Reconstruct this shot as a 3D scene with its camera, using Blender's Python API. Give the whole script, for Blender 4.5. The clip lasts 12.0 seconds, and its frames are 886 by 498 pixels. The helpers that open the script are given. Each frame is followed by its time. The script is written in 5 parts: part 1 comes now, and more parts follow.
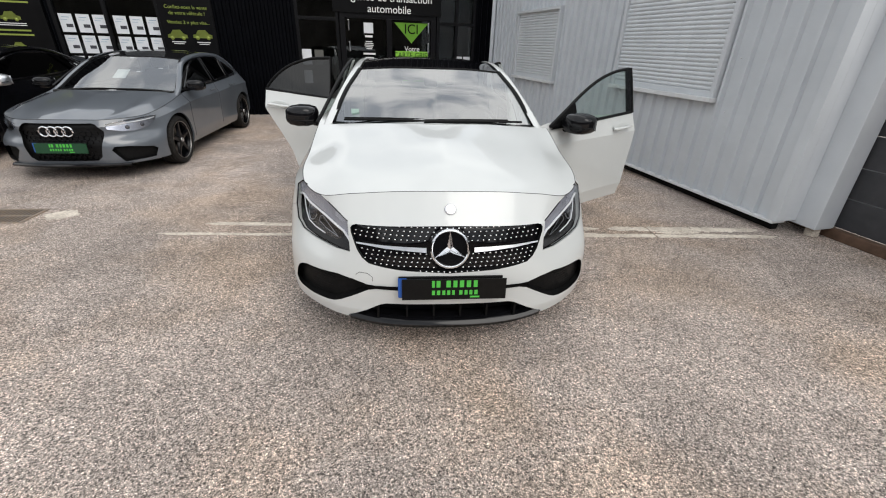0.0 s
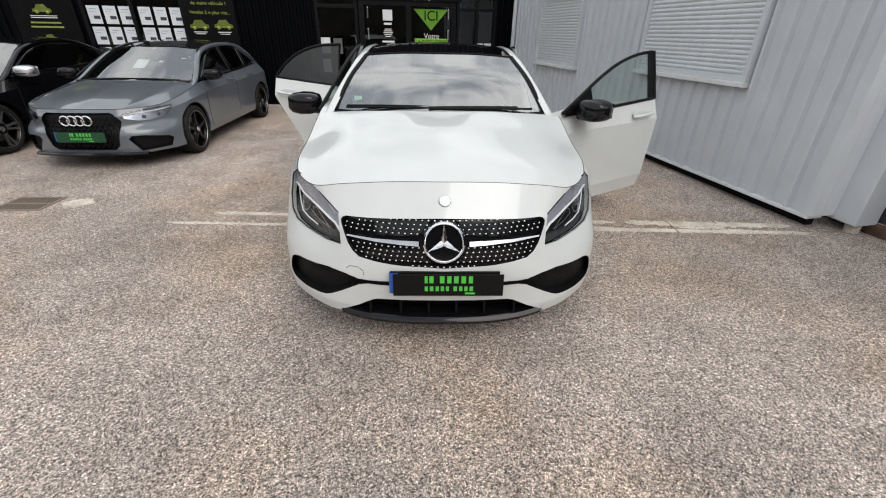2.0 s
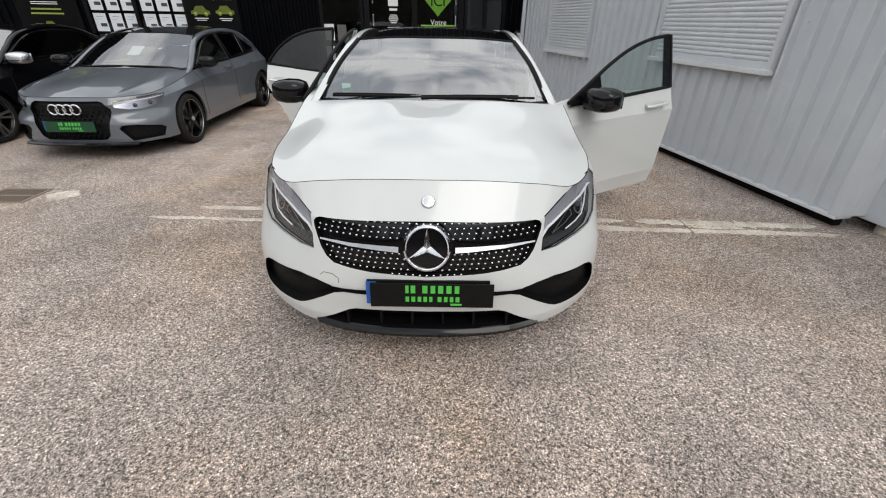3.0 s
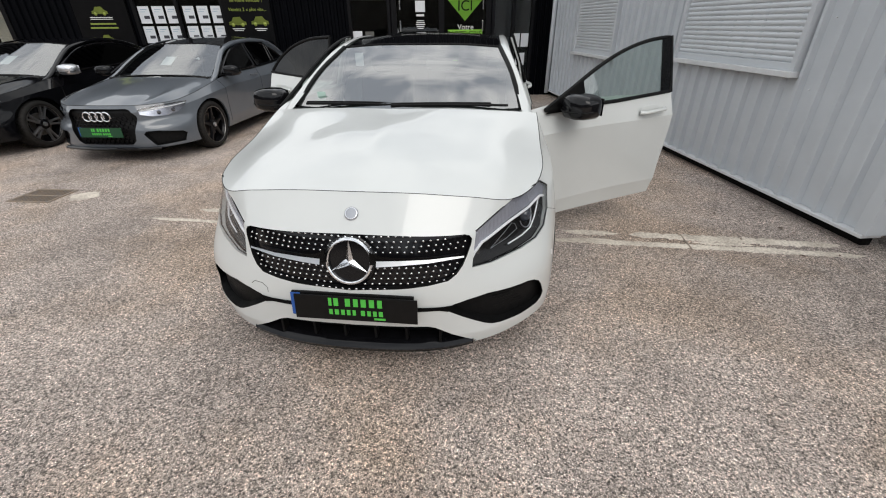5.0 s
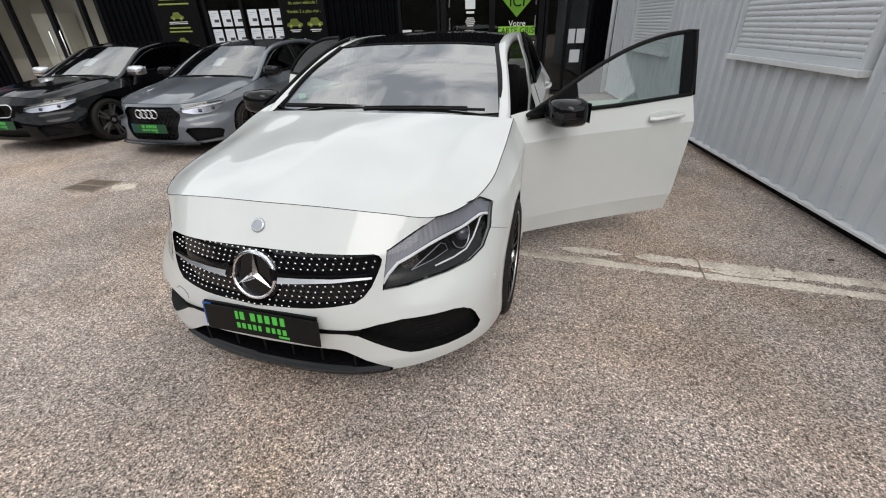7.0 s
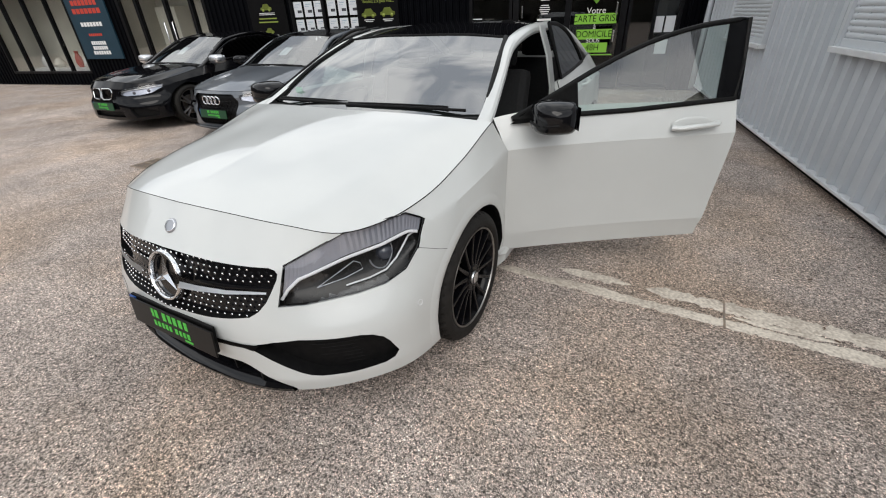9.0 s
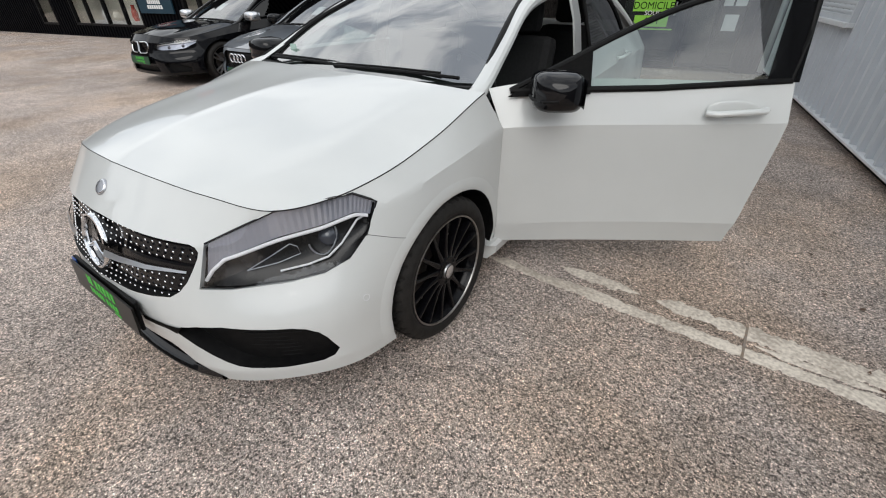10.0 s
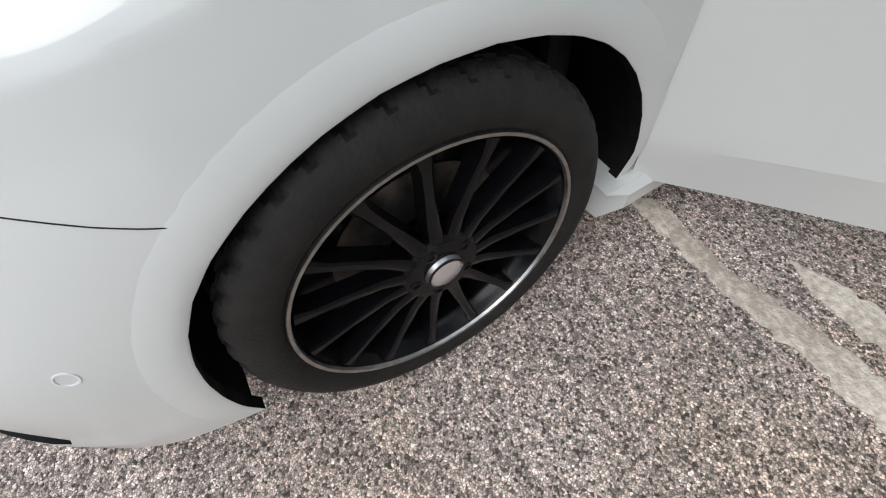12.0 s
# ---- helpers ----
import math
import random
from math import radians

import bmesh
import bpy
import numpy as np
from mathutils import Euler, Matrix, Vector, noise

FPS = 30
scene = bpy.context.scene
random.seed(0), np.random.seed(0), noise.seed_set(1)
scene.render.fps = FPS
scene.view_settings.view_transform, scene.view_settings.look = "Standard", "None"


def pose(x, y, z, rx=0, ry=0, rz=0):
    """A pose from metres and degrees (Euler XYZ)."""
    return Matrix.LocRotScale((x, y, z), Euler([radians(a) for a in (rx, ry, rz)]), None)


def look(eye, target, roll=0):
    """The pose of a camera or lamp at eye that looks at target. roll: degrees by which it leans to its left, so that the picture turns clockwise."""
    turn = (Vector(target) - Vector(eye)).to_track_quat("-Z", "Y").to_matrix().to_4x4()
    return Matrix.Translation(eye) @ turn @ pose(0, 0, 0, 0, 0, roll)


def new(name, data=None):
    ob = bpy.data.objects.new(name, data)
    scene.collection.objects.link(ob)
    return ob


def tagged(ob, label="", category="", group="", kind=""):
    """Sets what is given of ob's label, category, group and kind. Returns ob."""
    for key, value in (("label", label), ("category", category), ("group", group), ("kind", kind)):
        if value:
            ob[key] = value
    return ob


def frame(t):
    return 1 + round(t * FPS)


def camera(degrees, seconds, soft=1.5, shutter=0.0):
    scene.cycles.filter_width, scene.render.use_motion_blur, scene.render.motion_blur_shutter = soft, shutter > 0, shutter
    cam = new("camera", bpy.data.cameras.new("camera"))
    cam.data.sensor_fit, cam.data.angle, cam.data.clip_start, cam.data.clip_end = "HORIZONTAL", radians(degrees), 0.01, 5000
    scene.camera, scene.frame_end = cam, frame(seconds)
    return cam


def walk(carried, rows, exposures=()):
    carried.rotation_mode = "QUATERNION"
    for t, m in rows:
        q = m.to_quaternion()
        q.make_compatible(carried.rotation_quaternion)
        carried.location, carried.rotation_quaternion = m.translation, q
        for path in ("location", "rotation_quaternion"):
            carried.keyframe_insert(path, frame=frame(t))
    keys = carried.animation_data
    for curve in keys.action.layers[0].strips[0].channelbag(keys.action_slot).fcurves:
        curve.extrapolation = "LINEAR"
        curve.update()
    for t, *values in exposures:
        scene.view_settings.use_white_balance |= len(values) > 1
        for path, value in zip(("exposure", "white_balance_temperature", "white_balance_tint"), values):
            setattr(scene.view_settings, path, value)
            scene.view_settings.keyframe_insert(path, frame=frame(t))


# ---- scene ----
cam = camera(93.9, 12.0, soft=1.1)
PATH = [
    (0, (-0.128, 0.385, 1.475), (-0.016, 2.176, 0.592), 1.9),
    (0.5, (-0.138, 0.392, 1.465), (-0.031, 2.182, 0.581), 1.8),
    (1, (-0.161, 0.408, 1.45), (-0.077, 2.196, 0.557), 1.5),
    (1.5, (-0.1, 0.443, 1.445), (-0.06, 2.225, 0.539), 1.2),
    (2, (0.014, 0.483, 1.444), (0.014, 2.256, 0.519), 1.1),
    (2.5, (0.098, 0.541, 1.431), (0.071, 2.304, 0.486), 1.1),
    (3, (0.123, 0.696, 1.408), (0.076, 2.447, 0.443), 1.0),
    (3.2, (0.118, 0.748, 1.403), (0.072, 2.496, 0.432), 1.1),
    (4.8, (0.582, 0.775, 1.433), (0.342, 2.517, 0.479), -0.8),
    (5, (0.597, 0.806, 1.424), (0.343, 2.546, 0.471), -0.5),
    (5.5, (0.694, 0.918, 1.404), (0.369, 2.643, 0.446), -0.8),
    (6, (0.804, 0.995, 1.417), (0.409, 2.707, 0.461), -1.1),
    (6.5, (0.976, 1.063, 1.422), (0.498, 2.754, 0.467), -1.5),
    (7, (1.132, 1.116, 1.418), (0.577, 2.783, 0.461), -1.8),
    (7.5, (1.239, 1.238, 1.397), (0.601, 2.872, 0.436), -2.2),
    (7.7, (1.268, 1.299, 1.396), (0.603, 2.921, 0.433), -2.2),
    (9.3, (1.66, 1.601, 1.409), (0.723, 3.064, 0.419), -2.1),
    (9.5, (1.684, 1.632, 1.406), (0.725, 3.075, 0.406), -1.7),
    (10, (1.714, 1.914, 1.331), (0.698, 3.258, 0.253), -0.6),
    (10.5, (1.682, 2.195, 1.29), (0.624, 3.402, 0.096), 0.5),
    (11, (1.557, 2.49, 1.169), (0.505, 3.507, -0.195), 2.7),
    (11.5, (1.308, 2.747, 0.964), (0.294, 3.471, -0.601), 1.5),
    (12, (1.198, 2.924, 0.858), (0.127, 3.374, -0.77), -8.4),
]
EXPOSURES = [(0, .14, 6420, 10), (2.5, .10, 6420, 10), (5.0, .04, 6420, 10), (9.5, .06, 6400, 10), (10.5, -.08, 6100, 10), (11.0, -.18, 5880, 10), (11.5, .0, 6000, 10), (12.0, .36, 6120, 10)]
walk(cam, [(t, look(eye, target, roll)) for t, eye, target, roll in PATH], EXPOSURES)

# world: bright broken cloud with a soft veiled sun
SUN_DIR = Vector((0.40, -0.64, 0.72)).normalized()
world = bpy.data.worlds.new("cloudy_sky")
scene.world = world
world.use_nodes = True
wn, wl = world.node_tree.nodes, world.node_tree.links
wn.clear()
sky = wn.new("ShaderNodeTexSky")
sky.sky_type, sky.sun_disc = "NISHITA", False
sky.sun_elevation, sky.sun_rotation = math.asin(SUN_DIR.z), math.atan2(SUN_DIR.x, SUN_DIR.y)
coord = wn.new("ShaderNodeTexCoord")
squash = wn.new("ShaderNodeMapping")
squash.inputs["Scale"].default_value = (1.0, 1.0, 2.2)
cloud = wn.new("ShaderNodeTexNoise")
cloud.inputs["Scale"].default_value, cloud.inputs["Detail"].default_value, cloud.inputs["Roughness"].default_value = 3.8, 7.0, 0.55
ramp = wn.new("ShaderNodeValToRGB")
ramp.color_ramp.elements[0].position, ramp.color_ramp.elements[1].position = 0.38, 0.57
ramp.color_ramp.elements[0].color, ramp.color_ramp.elements[1].color = (6.0, 6.4, 6.9, 1), (13.2, 13.2, 12.9, 1)
mix = wn.new("ShaderNodeMix")
mix.data_type = "RGBA"
mix.inputs["Factor"].default_value = 0.86
back = wn.new("ShaderNodeBackground")
back.inputs["Strength"].default_value = 0.112
wout = wn.new("ShaderNodeOutputWorld")
wl.new(coord.outputs["Generated"], squash.inputs["Vector"])
wl.new(squash.outputs["Vector"], cloud.inputs["Vector"])
wl.new(cloud.outputs["Fac"], ramp.inputs["Fac"])
wl.new(sky.outputs["Color"], mix.inputs["A"])
wl.new(ramp.outputs["Color"], mix.inputs["B"])
wl.new(mix.outputs["Result"], back.inputs["Color"])
wl.new(back.outputs["Background"], wout.inputs["Surface"])

sun = new("sun", bpy.data.lights.new("sun", "SUN"))
sun.data.energy, sun.data.angle, sun.data.color = 1.12, radians(38), (1.0, 0.95, 0.88)
sun.matrix_world = look(SUN_DIR * 30, (0, 0, 0))


# ---- materials ----
def material(name, base, rough=0.5, metal=0.0, spots=None, scale=20.0, bump=0.0, bump_scale=200.0, coat=0.0, big=0.0, transmission=0.0, alpha=1.0, ior=1.45, spec=0.5):
    """A surface with a base colour, a second tone in patches at two sizes, and fine relief."""
    m = bpy.data.materials.new(name)
    m.use_nodes = True
    n, l = m.node_tree.nodes, m.node_tree.links
    p = n["Principled BSDF"]
    p.inputs["Base Color"].default_value = (*base, 1)
    p.inputs["Roughness"].default_value, p.inputs["Metallic"].default_value = rough, metal
    p.inputs["Coat Weight"].default_value, p.inputs["Coat Roughness"].default_value = coat, 0.03
    p.inputs["Transmission Weight"].default_value, p.inputs["Alpha"].default_value, p.inputs["IOR"].default_value = transmission, alpha, ior
    p.inputs["Specular IOR Level"].default_value = spec
    tc = n.new("ShaderNodeTexCoord")
    if spots:
        fine, wide = n.new("ShaderNodeTexNoise"), n.new("ShaderNodeTexNoise")
        fine.inputs["Scale"].default_value, fine.inputs["Detail"].default_value = scale, 6
        wide.inputs["Scale"].default_value, wide.inputs["Detail"].default_value = scale / 14, 3
        add = n.new("ShaderNodeMath")
        add.operation = "MULTIPLY_ADD"
        add.inputs[1].default_value = big
        blend = n.new("ShaderNodeMix")
        blend.data_type = "RGBA"
        blend.inputs["A"].default_value, blend.inputs["B"].default_value = (*base, 1), (*spots, 1)
        l.new(tc.outputs["Object"], fine.inputs["Vector"])
        l.new(tc.outputs["Object"], wide.inputs["Vector"])
        l.new(wide.outputs["Fac"], add.inputs[0])
        l.new(fine.outputs["Fac"], add.inputs[2])
        sub = n.new("ShaderNodeMath")
        sub.operation = "MULTIPLY_ADD"
        sub.inputs[1].default_value, sub.inputs[2].default_value = 3.0, -1.0 - 1.5 * big
        sub.use_clamp = True
        l.new(add.outputs[0], sub.inputs[0])
        l.new(sub.outputs[0], blend.inputs["Factor"])
        l.new(blend.outputs["Result"], p.inputs["Base Color"])
    if bump:
        grain, b = n.new("ShaderNodeTexNoise"), n.new("ShaderNodeBump")
        grain.inputs["Scale"].default_value, grain.inputs["Detail"].default_value = bump_scale, 4
        b.inputs["Strength"].default_value, b.inputs["Distance"].default_value = bump, 0.01
        l.new(tc.outputs["Object"], grain.inputs["Vector"])
        l.new(grain.outputs["Fac"], b.inputs["Height"])
        l.new(b.outputs["Normal"], p.inputs["Normal"])
    return m


def aggregate(name, dark, mid, light, stone=0.008, worn=(0.62, 1.30)):
    """Worn tarmac or exposed stone chippings: each chip with a tone of its own, dust and stains over it."""
    m = bpy.data.materials.new(name)
    m.use_nodes = True
    n, l = m.node_tree.nodes, m.node_tree.links
    p = n["Principled BSDF"]
    p.inputs["Roughness"].default_value = 0.85
    tc = n.new("ShaderNodeTexCoord")

    def link(a, b):
        l.new(a, b)

    def noise_at(scale, detail, rough=0.55):
        t = n.new("ShaderNodeTexNoise")
        t.inputs["Scale"].default_value, t.inputs["Detail"].default_value, t.inputs["Roughness"].default_value = scale, detail, rough
        link(tc.outputs["Object"], t.inputs["Vector"])
        return t.outputs["Fac"]

    def span(value, a, b, c, d):
        r = n.new("ShaderNodeMapRange")
        for key, x in zip(("From Min", "From Max", "To Min", "To Max"), (a, b, c, d)):
            r.inputs[key].default_value = x
        link(value, r.inputs["Value"])
        return r.outputs["Result"]

    def times(a, b):
        q = n.new("ShaderNodeMix")
        q.data_type, q.blend_type = "RGBA", "MULTIPLY"
        q.inputs["Factor"].default_value = 1.0
        link(a, q.inputs["A"])
        link(b, q.inputs["B"])
        return q.outputs["Result"]

    chip, gap, grit = n.new("ShaderNodeTexVoronoi"), n.new("ShaderNodeTexVoronoi"), n.new("ShaderNodeTexVoronoi")
    chip.inputs["Scale"].default_value = gap.inputs["Scale"].default_value = 1 / stone
    grit.inputs["Scale"].default_value = 1.9 / stone
    gap.feature = "DISTANCE_TO_EDGE"
    for t in (chip, gap, grit):
        link(tc.outputs["Object"], t.inputs["Vector"])
    tone = n.new("ShaderNodeValToRGB")
    tone.color_ramp.elements[0].color, tone.color_ramp.elements[1].color = (*dark, 1), (*light, 1)
    e = tone.color_ramp.elements.new(0.45)
    e.color = (*mid, 1)
    e = tone.color_ramp.elements.new(0.80)
    e.color = (mid[0] * 1.25, mid[1] * 1.2, mid[2] * 1.2, 1)
    sep, sep2 = n.new("ShaderNodeSeparateColor"), n.new("ShaderNodeSeparateColor")
    link(chip.outputs["Color"], sep.inputs["Color"])
    link(grit.outputs["Color"], sep2.inputs["Color"])
    link(sep.outputs["Red"], tone.inputs["Fac"])
    crack = span(gap.outputs["Distance"], 0.0, 0.16, 0.32, 1.0)
    col = times(tone.outputs["Color"], span(sep2.outputs["Red"], 0, 1, 0.72, 1.28))
    col = times(col, span(noise_at(0.45, 4), 0.35, 0.65, *worn))
    col = times(col, span(noise_at(2.3, 6, 0.62), 0.30, 0.70, 0.78, 1.20))
    col = times(col, span(noise_at(14.0, 4), 0.30, 0.70, 0.86, 1.14))
    col = times(col, span(noise_at(75.0, 3, 0.75), 0.34, 0.66, 0.42, 1.60))
    col = times(col, span(noise_at(38.0, 2, 0.6), 0.34, 0.66, 0.80, 1.22))
    # warm dust in places
    warm = n.new("ShaderNodeMix")
    warm.data_type = "RGBA"
    warm.inputs["A"].default_value, warm.inputs["B"].default_value = (1, 1, 1, 1), (1.02, 0.945, 0.85, 1)
    link(span(noise_at(0.8, 5), 0.45, 0.62, 0.0, 1.0), warm.inputs["Factor"])
    col = times(col, warm.outputs["Result"])
    col = times(col, crack)
    link(col, p.inputs["Base Color"])
    bump = n.new("ShaderNodeBump")
    bump.inputs["Strength"].default_value, bump.inputs["Distance"].default_value = 0.8, 0.003
    link(crack, bump.inputs["Height"])
    link(bump.outputs["Normal"], p.inputs["Normal"])
    return m


M = {
    "tarmac": aggregate("tarmac", (0.082, 0.066, 0.057), (0.575, 0.488, 0.430), (0.95, 0.85, 0.765), 0.0056, (0.82, 1.20)),
    "concrete": material("concrete_strip", (0.74, 0.67, 0.575), 0.9, spots=(0.42, 0.365, 0.305), scale=70, big=0.7, bump=0.5, bump_scale=160),
    "white_paint": material("white_car_paint", (0.605, 0.622, 0.612), 0.28, coat=0.8, spots=(0.59, 0.607, 0.597), scale=6, big=0.5),
    "grey_paint": material("grey_car_paint", (0.105, 0.118, 0.136), 0.3, coat=1.0, spots=(0.113, 0.127, 0.146), scale=5, big=0.5),
    "black_paint": material("black_car_paint", (0.003, 0.003, 0.004), 0.08, spots=(0.004, 0.004, 0.005), scale=5, spec=0.34),
    "gloss_black": material("gloss_black_plastic", (0.004, 0.004, 0.005), 0.08, spots=(0.006, 0.006, 0.007), scale=30, spec=0.4),
    "matt_black": material("matt_black_plastic", (0.004, 0.004, 0.0045), 0.5, spots=(0.007, 0.007, 0.007), scale=40, bump=0.1, spec=0.16),
    "gap": material("shut_line_shadow_gap", (0.01, 0.01, 0.01), 0.9),
    "chrome": material("chrome", (0.80, 0.81, 0.83), 0.14, 1.0),
    "silver": material("satin_silver", (0.82, 0.83, 0.85), 0.32, 1.0),
    "rubber": material("tyre_rubber", (0.013, 0.0122, 0.0115), 0.7, spots=(0.021, 0.0195, 0.018), scale=25, spec=0.25, bump=0.2, bump_scale=150, big=0.6),
    "rim_black": material("rim_black_enamel", (0.0025, 0.0025, 0.0035), 0.2, spots=(0.004, 0.004, 0.005), scale=30, spec=0.22),
    "rim_edge": material("machined_rim_edge", (0.42, 0.41, 0.40), 0.35, 1.0, spots=(0.3, 0.29, 0.28), scale=60),
    "rim_grey": material("dark_grey_rim_metal", (0.30, 0.30, 0.31), 0.28, 0.9),
    "brake": material("worn_brake_steel", (0.25, 0.24, 0.23), 0.4, 0.9, spots=(0.16, 0.13, 0.11), scale=30),
    "cabin": material("black_cabin_trim", (0.006, 0.006, 0.0065), 0.75, spots=(0.010, 0.010, 0.010), scale=30, bump=0.1),
    "seat": material("dark_seat_cloth", (0.010, 0.010, 0.011), 0.85, spots=(0.015, 0.015, 0.016), scale=60, bump=0.2),
    "green": material("green_print", (0.08, 0.48, 0.06), 0.5, spots=(0.085, 0.50, 0.065), scale=30),
    "lime": material("lime_vinyl", (0.24, 0.56, 0.05), 0.45, spots=(0.26, 0.58, 0.06), scale=12),
    "plate_black": material("black_plate_plastic", (0.004, 0.004, 0.004), 0.3, spots=(0.006, 0.006, 0.006), scale=40, spec=0.25),
    "plate_blue": material("blue_plate_band", (0.02, 0.09, 0.36), 0.35, spots=(0.025, 0.1, 0.38), scale=40),
    "grey_clad": material("grey_coated_sheet", (0.615, 0.645, 0.675), 0.36, spots=(0.575, 0.605, 0.635), scale=4, big=1.0, bump=0.03, bump_scale=30),
    "shutter": material("grey_shutter_slat", (0.63, 0.655, 0.68), 0.4, spots=(0.59, 0.615, 0.64), scale=5, big=1.0),
    "white_trim": material("pale_metal_trim", (0.74, 0.75, 0.76), 0.4, spots=(0.66, 0.67, 0.68), scale=8, big=0.8),
    "dark_clad": material("dark_coated_sheet", (0.0012, 0.0014, 0.0024), 0.45, spots=(0.002, 0.0023, 0.0036), scale=4, big=1.0, spec=0.06),
    "sign_black": material("black_sign_panel", (0.0018, 0.0018, 0.0022), 0.4, spots=(0.0035, 0.0035, 0.004), scale=5, big=0.6, spec=0.15),
    "frame_black": material("black_window_frame", (0.004, 0.004, 0.005), 0.35, spots=(0.006, 0.006, 0.007), scale=12, spec=0.2),
    "paper": material("white_paper", (0.72, 0.74, 0.76), 0.6, spots=(0.68, 0.70, 0.73), scale=15),
    "print": material("light_print", (0.75, 0.75, 0.74), 0.6),
    "print_green": material("yellow_green_print", (0.27, 0.33, 0.06), 0.6, spots=(0.24, 0.29, 0.05), scale=20),
    "print_dark": material("dark_print", (0.05, 0.05, 0.06), 0.6),
    # room light put into wall colour: pale for bright shops, near-black for unlit agency
    "room": material("brightened_room_wall", (0.80, 0.77, 0.69), 0.8, spots=(0.70, 0.67, 0.60), scale=3, big=1),
    "room_dark": material("shaded_room_wall", (0.02, 0.02, 0.022), 0.8, spots=(0.045, 0.045, 0.045), scale=3, big=1),
    "wood": material("brown_weathered_board", (0.12, 0.07, 0.045), 0.7, spots=(0.07, 0.04, 0.025), scale=14, big=0.8, bump=0.2),
    "grey_board": material("dark_grey_board", (0.035, 0.036, 0.04), 0.55, spots=(0.05, 0.05, 0.055), scale=8, big=0.8, bump=0.1),
    "iron": material("rusty_cast_iron", (0.24, 0.21, 0.185), 0.65, 0.2, spots=(0.30, 0.22, 0.15), scale=40, bump=0.3),
    "banner_blue": material("blue_banner_print", (0.006, 0.03, 0.05), 0.5, spots=(0.007, 0.035, 0.058), scale=5),
    "banner_red": material("red_banner_print", (0.5, 0.05, 0.03), 0.5),
}


def glass(name, tint, rough=0.0, clear=1.5):
    """Thin glazing: mirror reflection that grows towards grazing, over a tinted clear body."""
    m = bpy.data.materials.new(name)
    m.use_nodes = True
    n, l = m.node_tree.nodes, m.node_tree.links
    n.clear()
    out, mixs, tr, gl, face, steep, reflect = (n.new("ShaderNode" + k) for k in ("OutputMaterial", "MixShader", "BsdfTransparent", "BsdfGlossy", "LayerWeight", "Math", "Math"))
    tr.inputs["Color"].default_value = (*tint, 1)
    gl.inputs["Roughness"].default_value = rough
    face.inputs["Blend"].default_value = 0.5
    head_on = ((clear - 1) / (clear + 1)) ** 2
    steep.operation, reflect.operation = "POWER", "MULTIPLY_ADD"
    steep.inputs[1].default_value = 5.0
    reflect.inputs[1].default_value, reflect.inputs[2].default_value = 1 - head_on, head_on
    l.new(face.outputs["Facing"], steep.inputs[0])
    l.new(steep.outputs[0], reflect.inputs[0])
    l.new(reflect.outputs[0], mixs.inputs["Fac"])
    l.new(tr.outputs[0], mixs.inputs[1])
    l.new(gl.outputs[0], mixs.inputs[2])
    l.new(mixs.outputs[0], out.inputs["Surface"])
    return m


M["windscreen"] = glass("windscreen_glass", (0.52, 0.60, 0.57), clear=5.0)
M["parked_screen"] = glass("pale_windscreen_glass", (0.74, 0.80, 0.78), clear=4.2)
M["side_glass"] = glass("green_tinted_side_glass", (0.62, 0.72, 0.68), clear=2.5)
M["privacy"] = glass("dark_privacy_glass", (0.06, 0.065, 0.07), clear=1.6)
M["shop_glass"] = glass("shop_window_glass", (0.55, 0.57, 0.57), clear=1.7)
M["clear_shop_glass"] = glass("clear_shop_window_glass", (0.95, 0.96, 0.95), clear=1.9)
M["plate_green"] = material("dark_green_plate_plastic", (0.010, 0.055, 0.024), 0.35, spots=(0.012, 0.06, 0.027), scale=40)
M["lens"] = glass("clear_lamp_cover", (0.92, 0.93, 0.94), clear=1.75)
M["roof_glass"] = material("black_roof_glass", (0.004, 0.004, 0.005), 0.04, coat=0.5)

M["far_trees"] = material("far_bare_trees", (0.055, 0.05, 0.042), 0.95, spots=(0.10, 0.095, 0.085), scale=1.6, big=0.6)
M["badge_grey"] = material("grey_badge_metal", (0.42, 0.43, 0.46), 0.3, 0.8)
M["lens_sticker"] = material("pale_green_sticker", (0.45, 0.62, 0.55), 0.6)
M["lamp_dark"] = material("smoked_lamp_housing", (0.010, 0.0095, 0.0095), 0.22, 0.2, spots=(0.015, 0.014, 0.014), scale=30)
M["lamp_ridge"] = material("ridged_lamp_trim", (0.47, 0.49, 0.56), 0.22, 0.55)
M["lamp_white"] = material("milky_light_guide", (0.9, 0.9, 0.92), 0.2)
M["projector"] = material("projector_lens", (0.05, 0.055, 0.07), 0.03, coat=1.0)
M["print_blue"] = material("pale_blue_print", (0.25, 0.36, 0.48), 0.6)
M["print_dim"] = material("grey_sheet", (0.10, 0.10, 0.09), 0.6)


# ---- mesh helpers ----
def empty(name, m, label, category, group="", kind=""):
    ob = new(name)
    ob.matrix_world = m
    return tagged(ob, label, category, group, kind)


def part(name, bm, mat, parent=None, label="", smooth=True, m=None):
    """Links a bmesh as one mesh object under its thing."""
    me = bpy.data.meshes.new(name)
    bm.normal_update()
    bm.to_mesh(me)
    bm.free()
    for k in (mat if isinstance(mat, (list, tuple)) else [mat]):
        me.materials.append(M[k])
    if smooth:
        me.shade_smooth()
    ob = new(name, me)
    if m is not None:
        ob.matrix_basis = m
    ob.parent = parent
    if label:
        tagged(ob, label)
    return ob


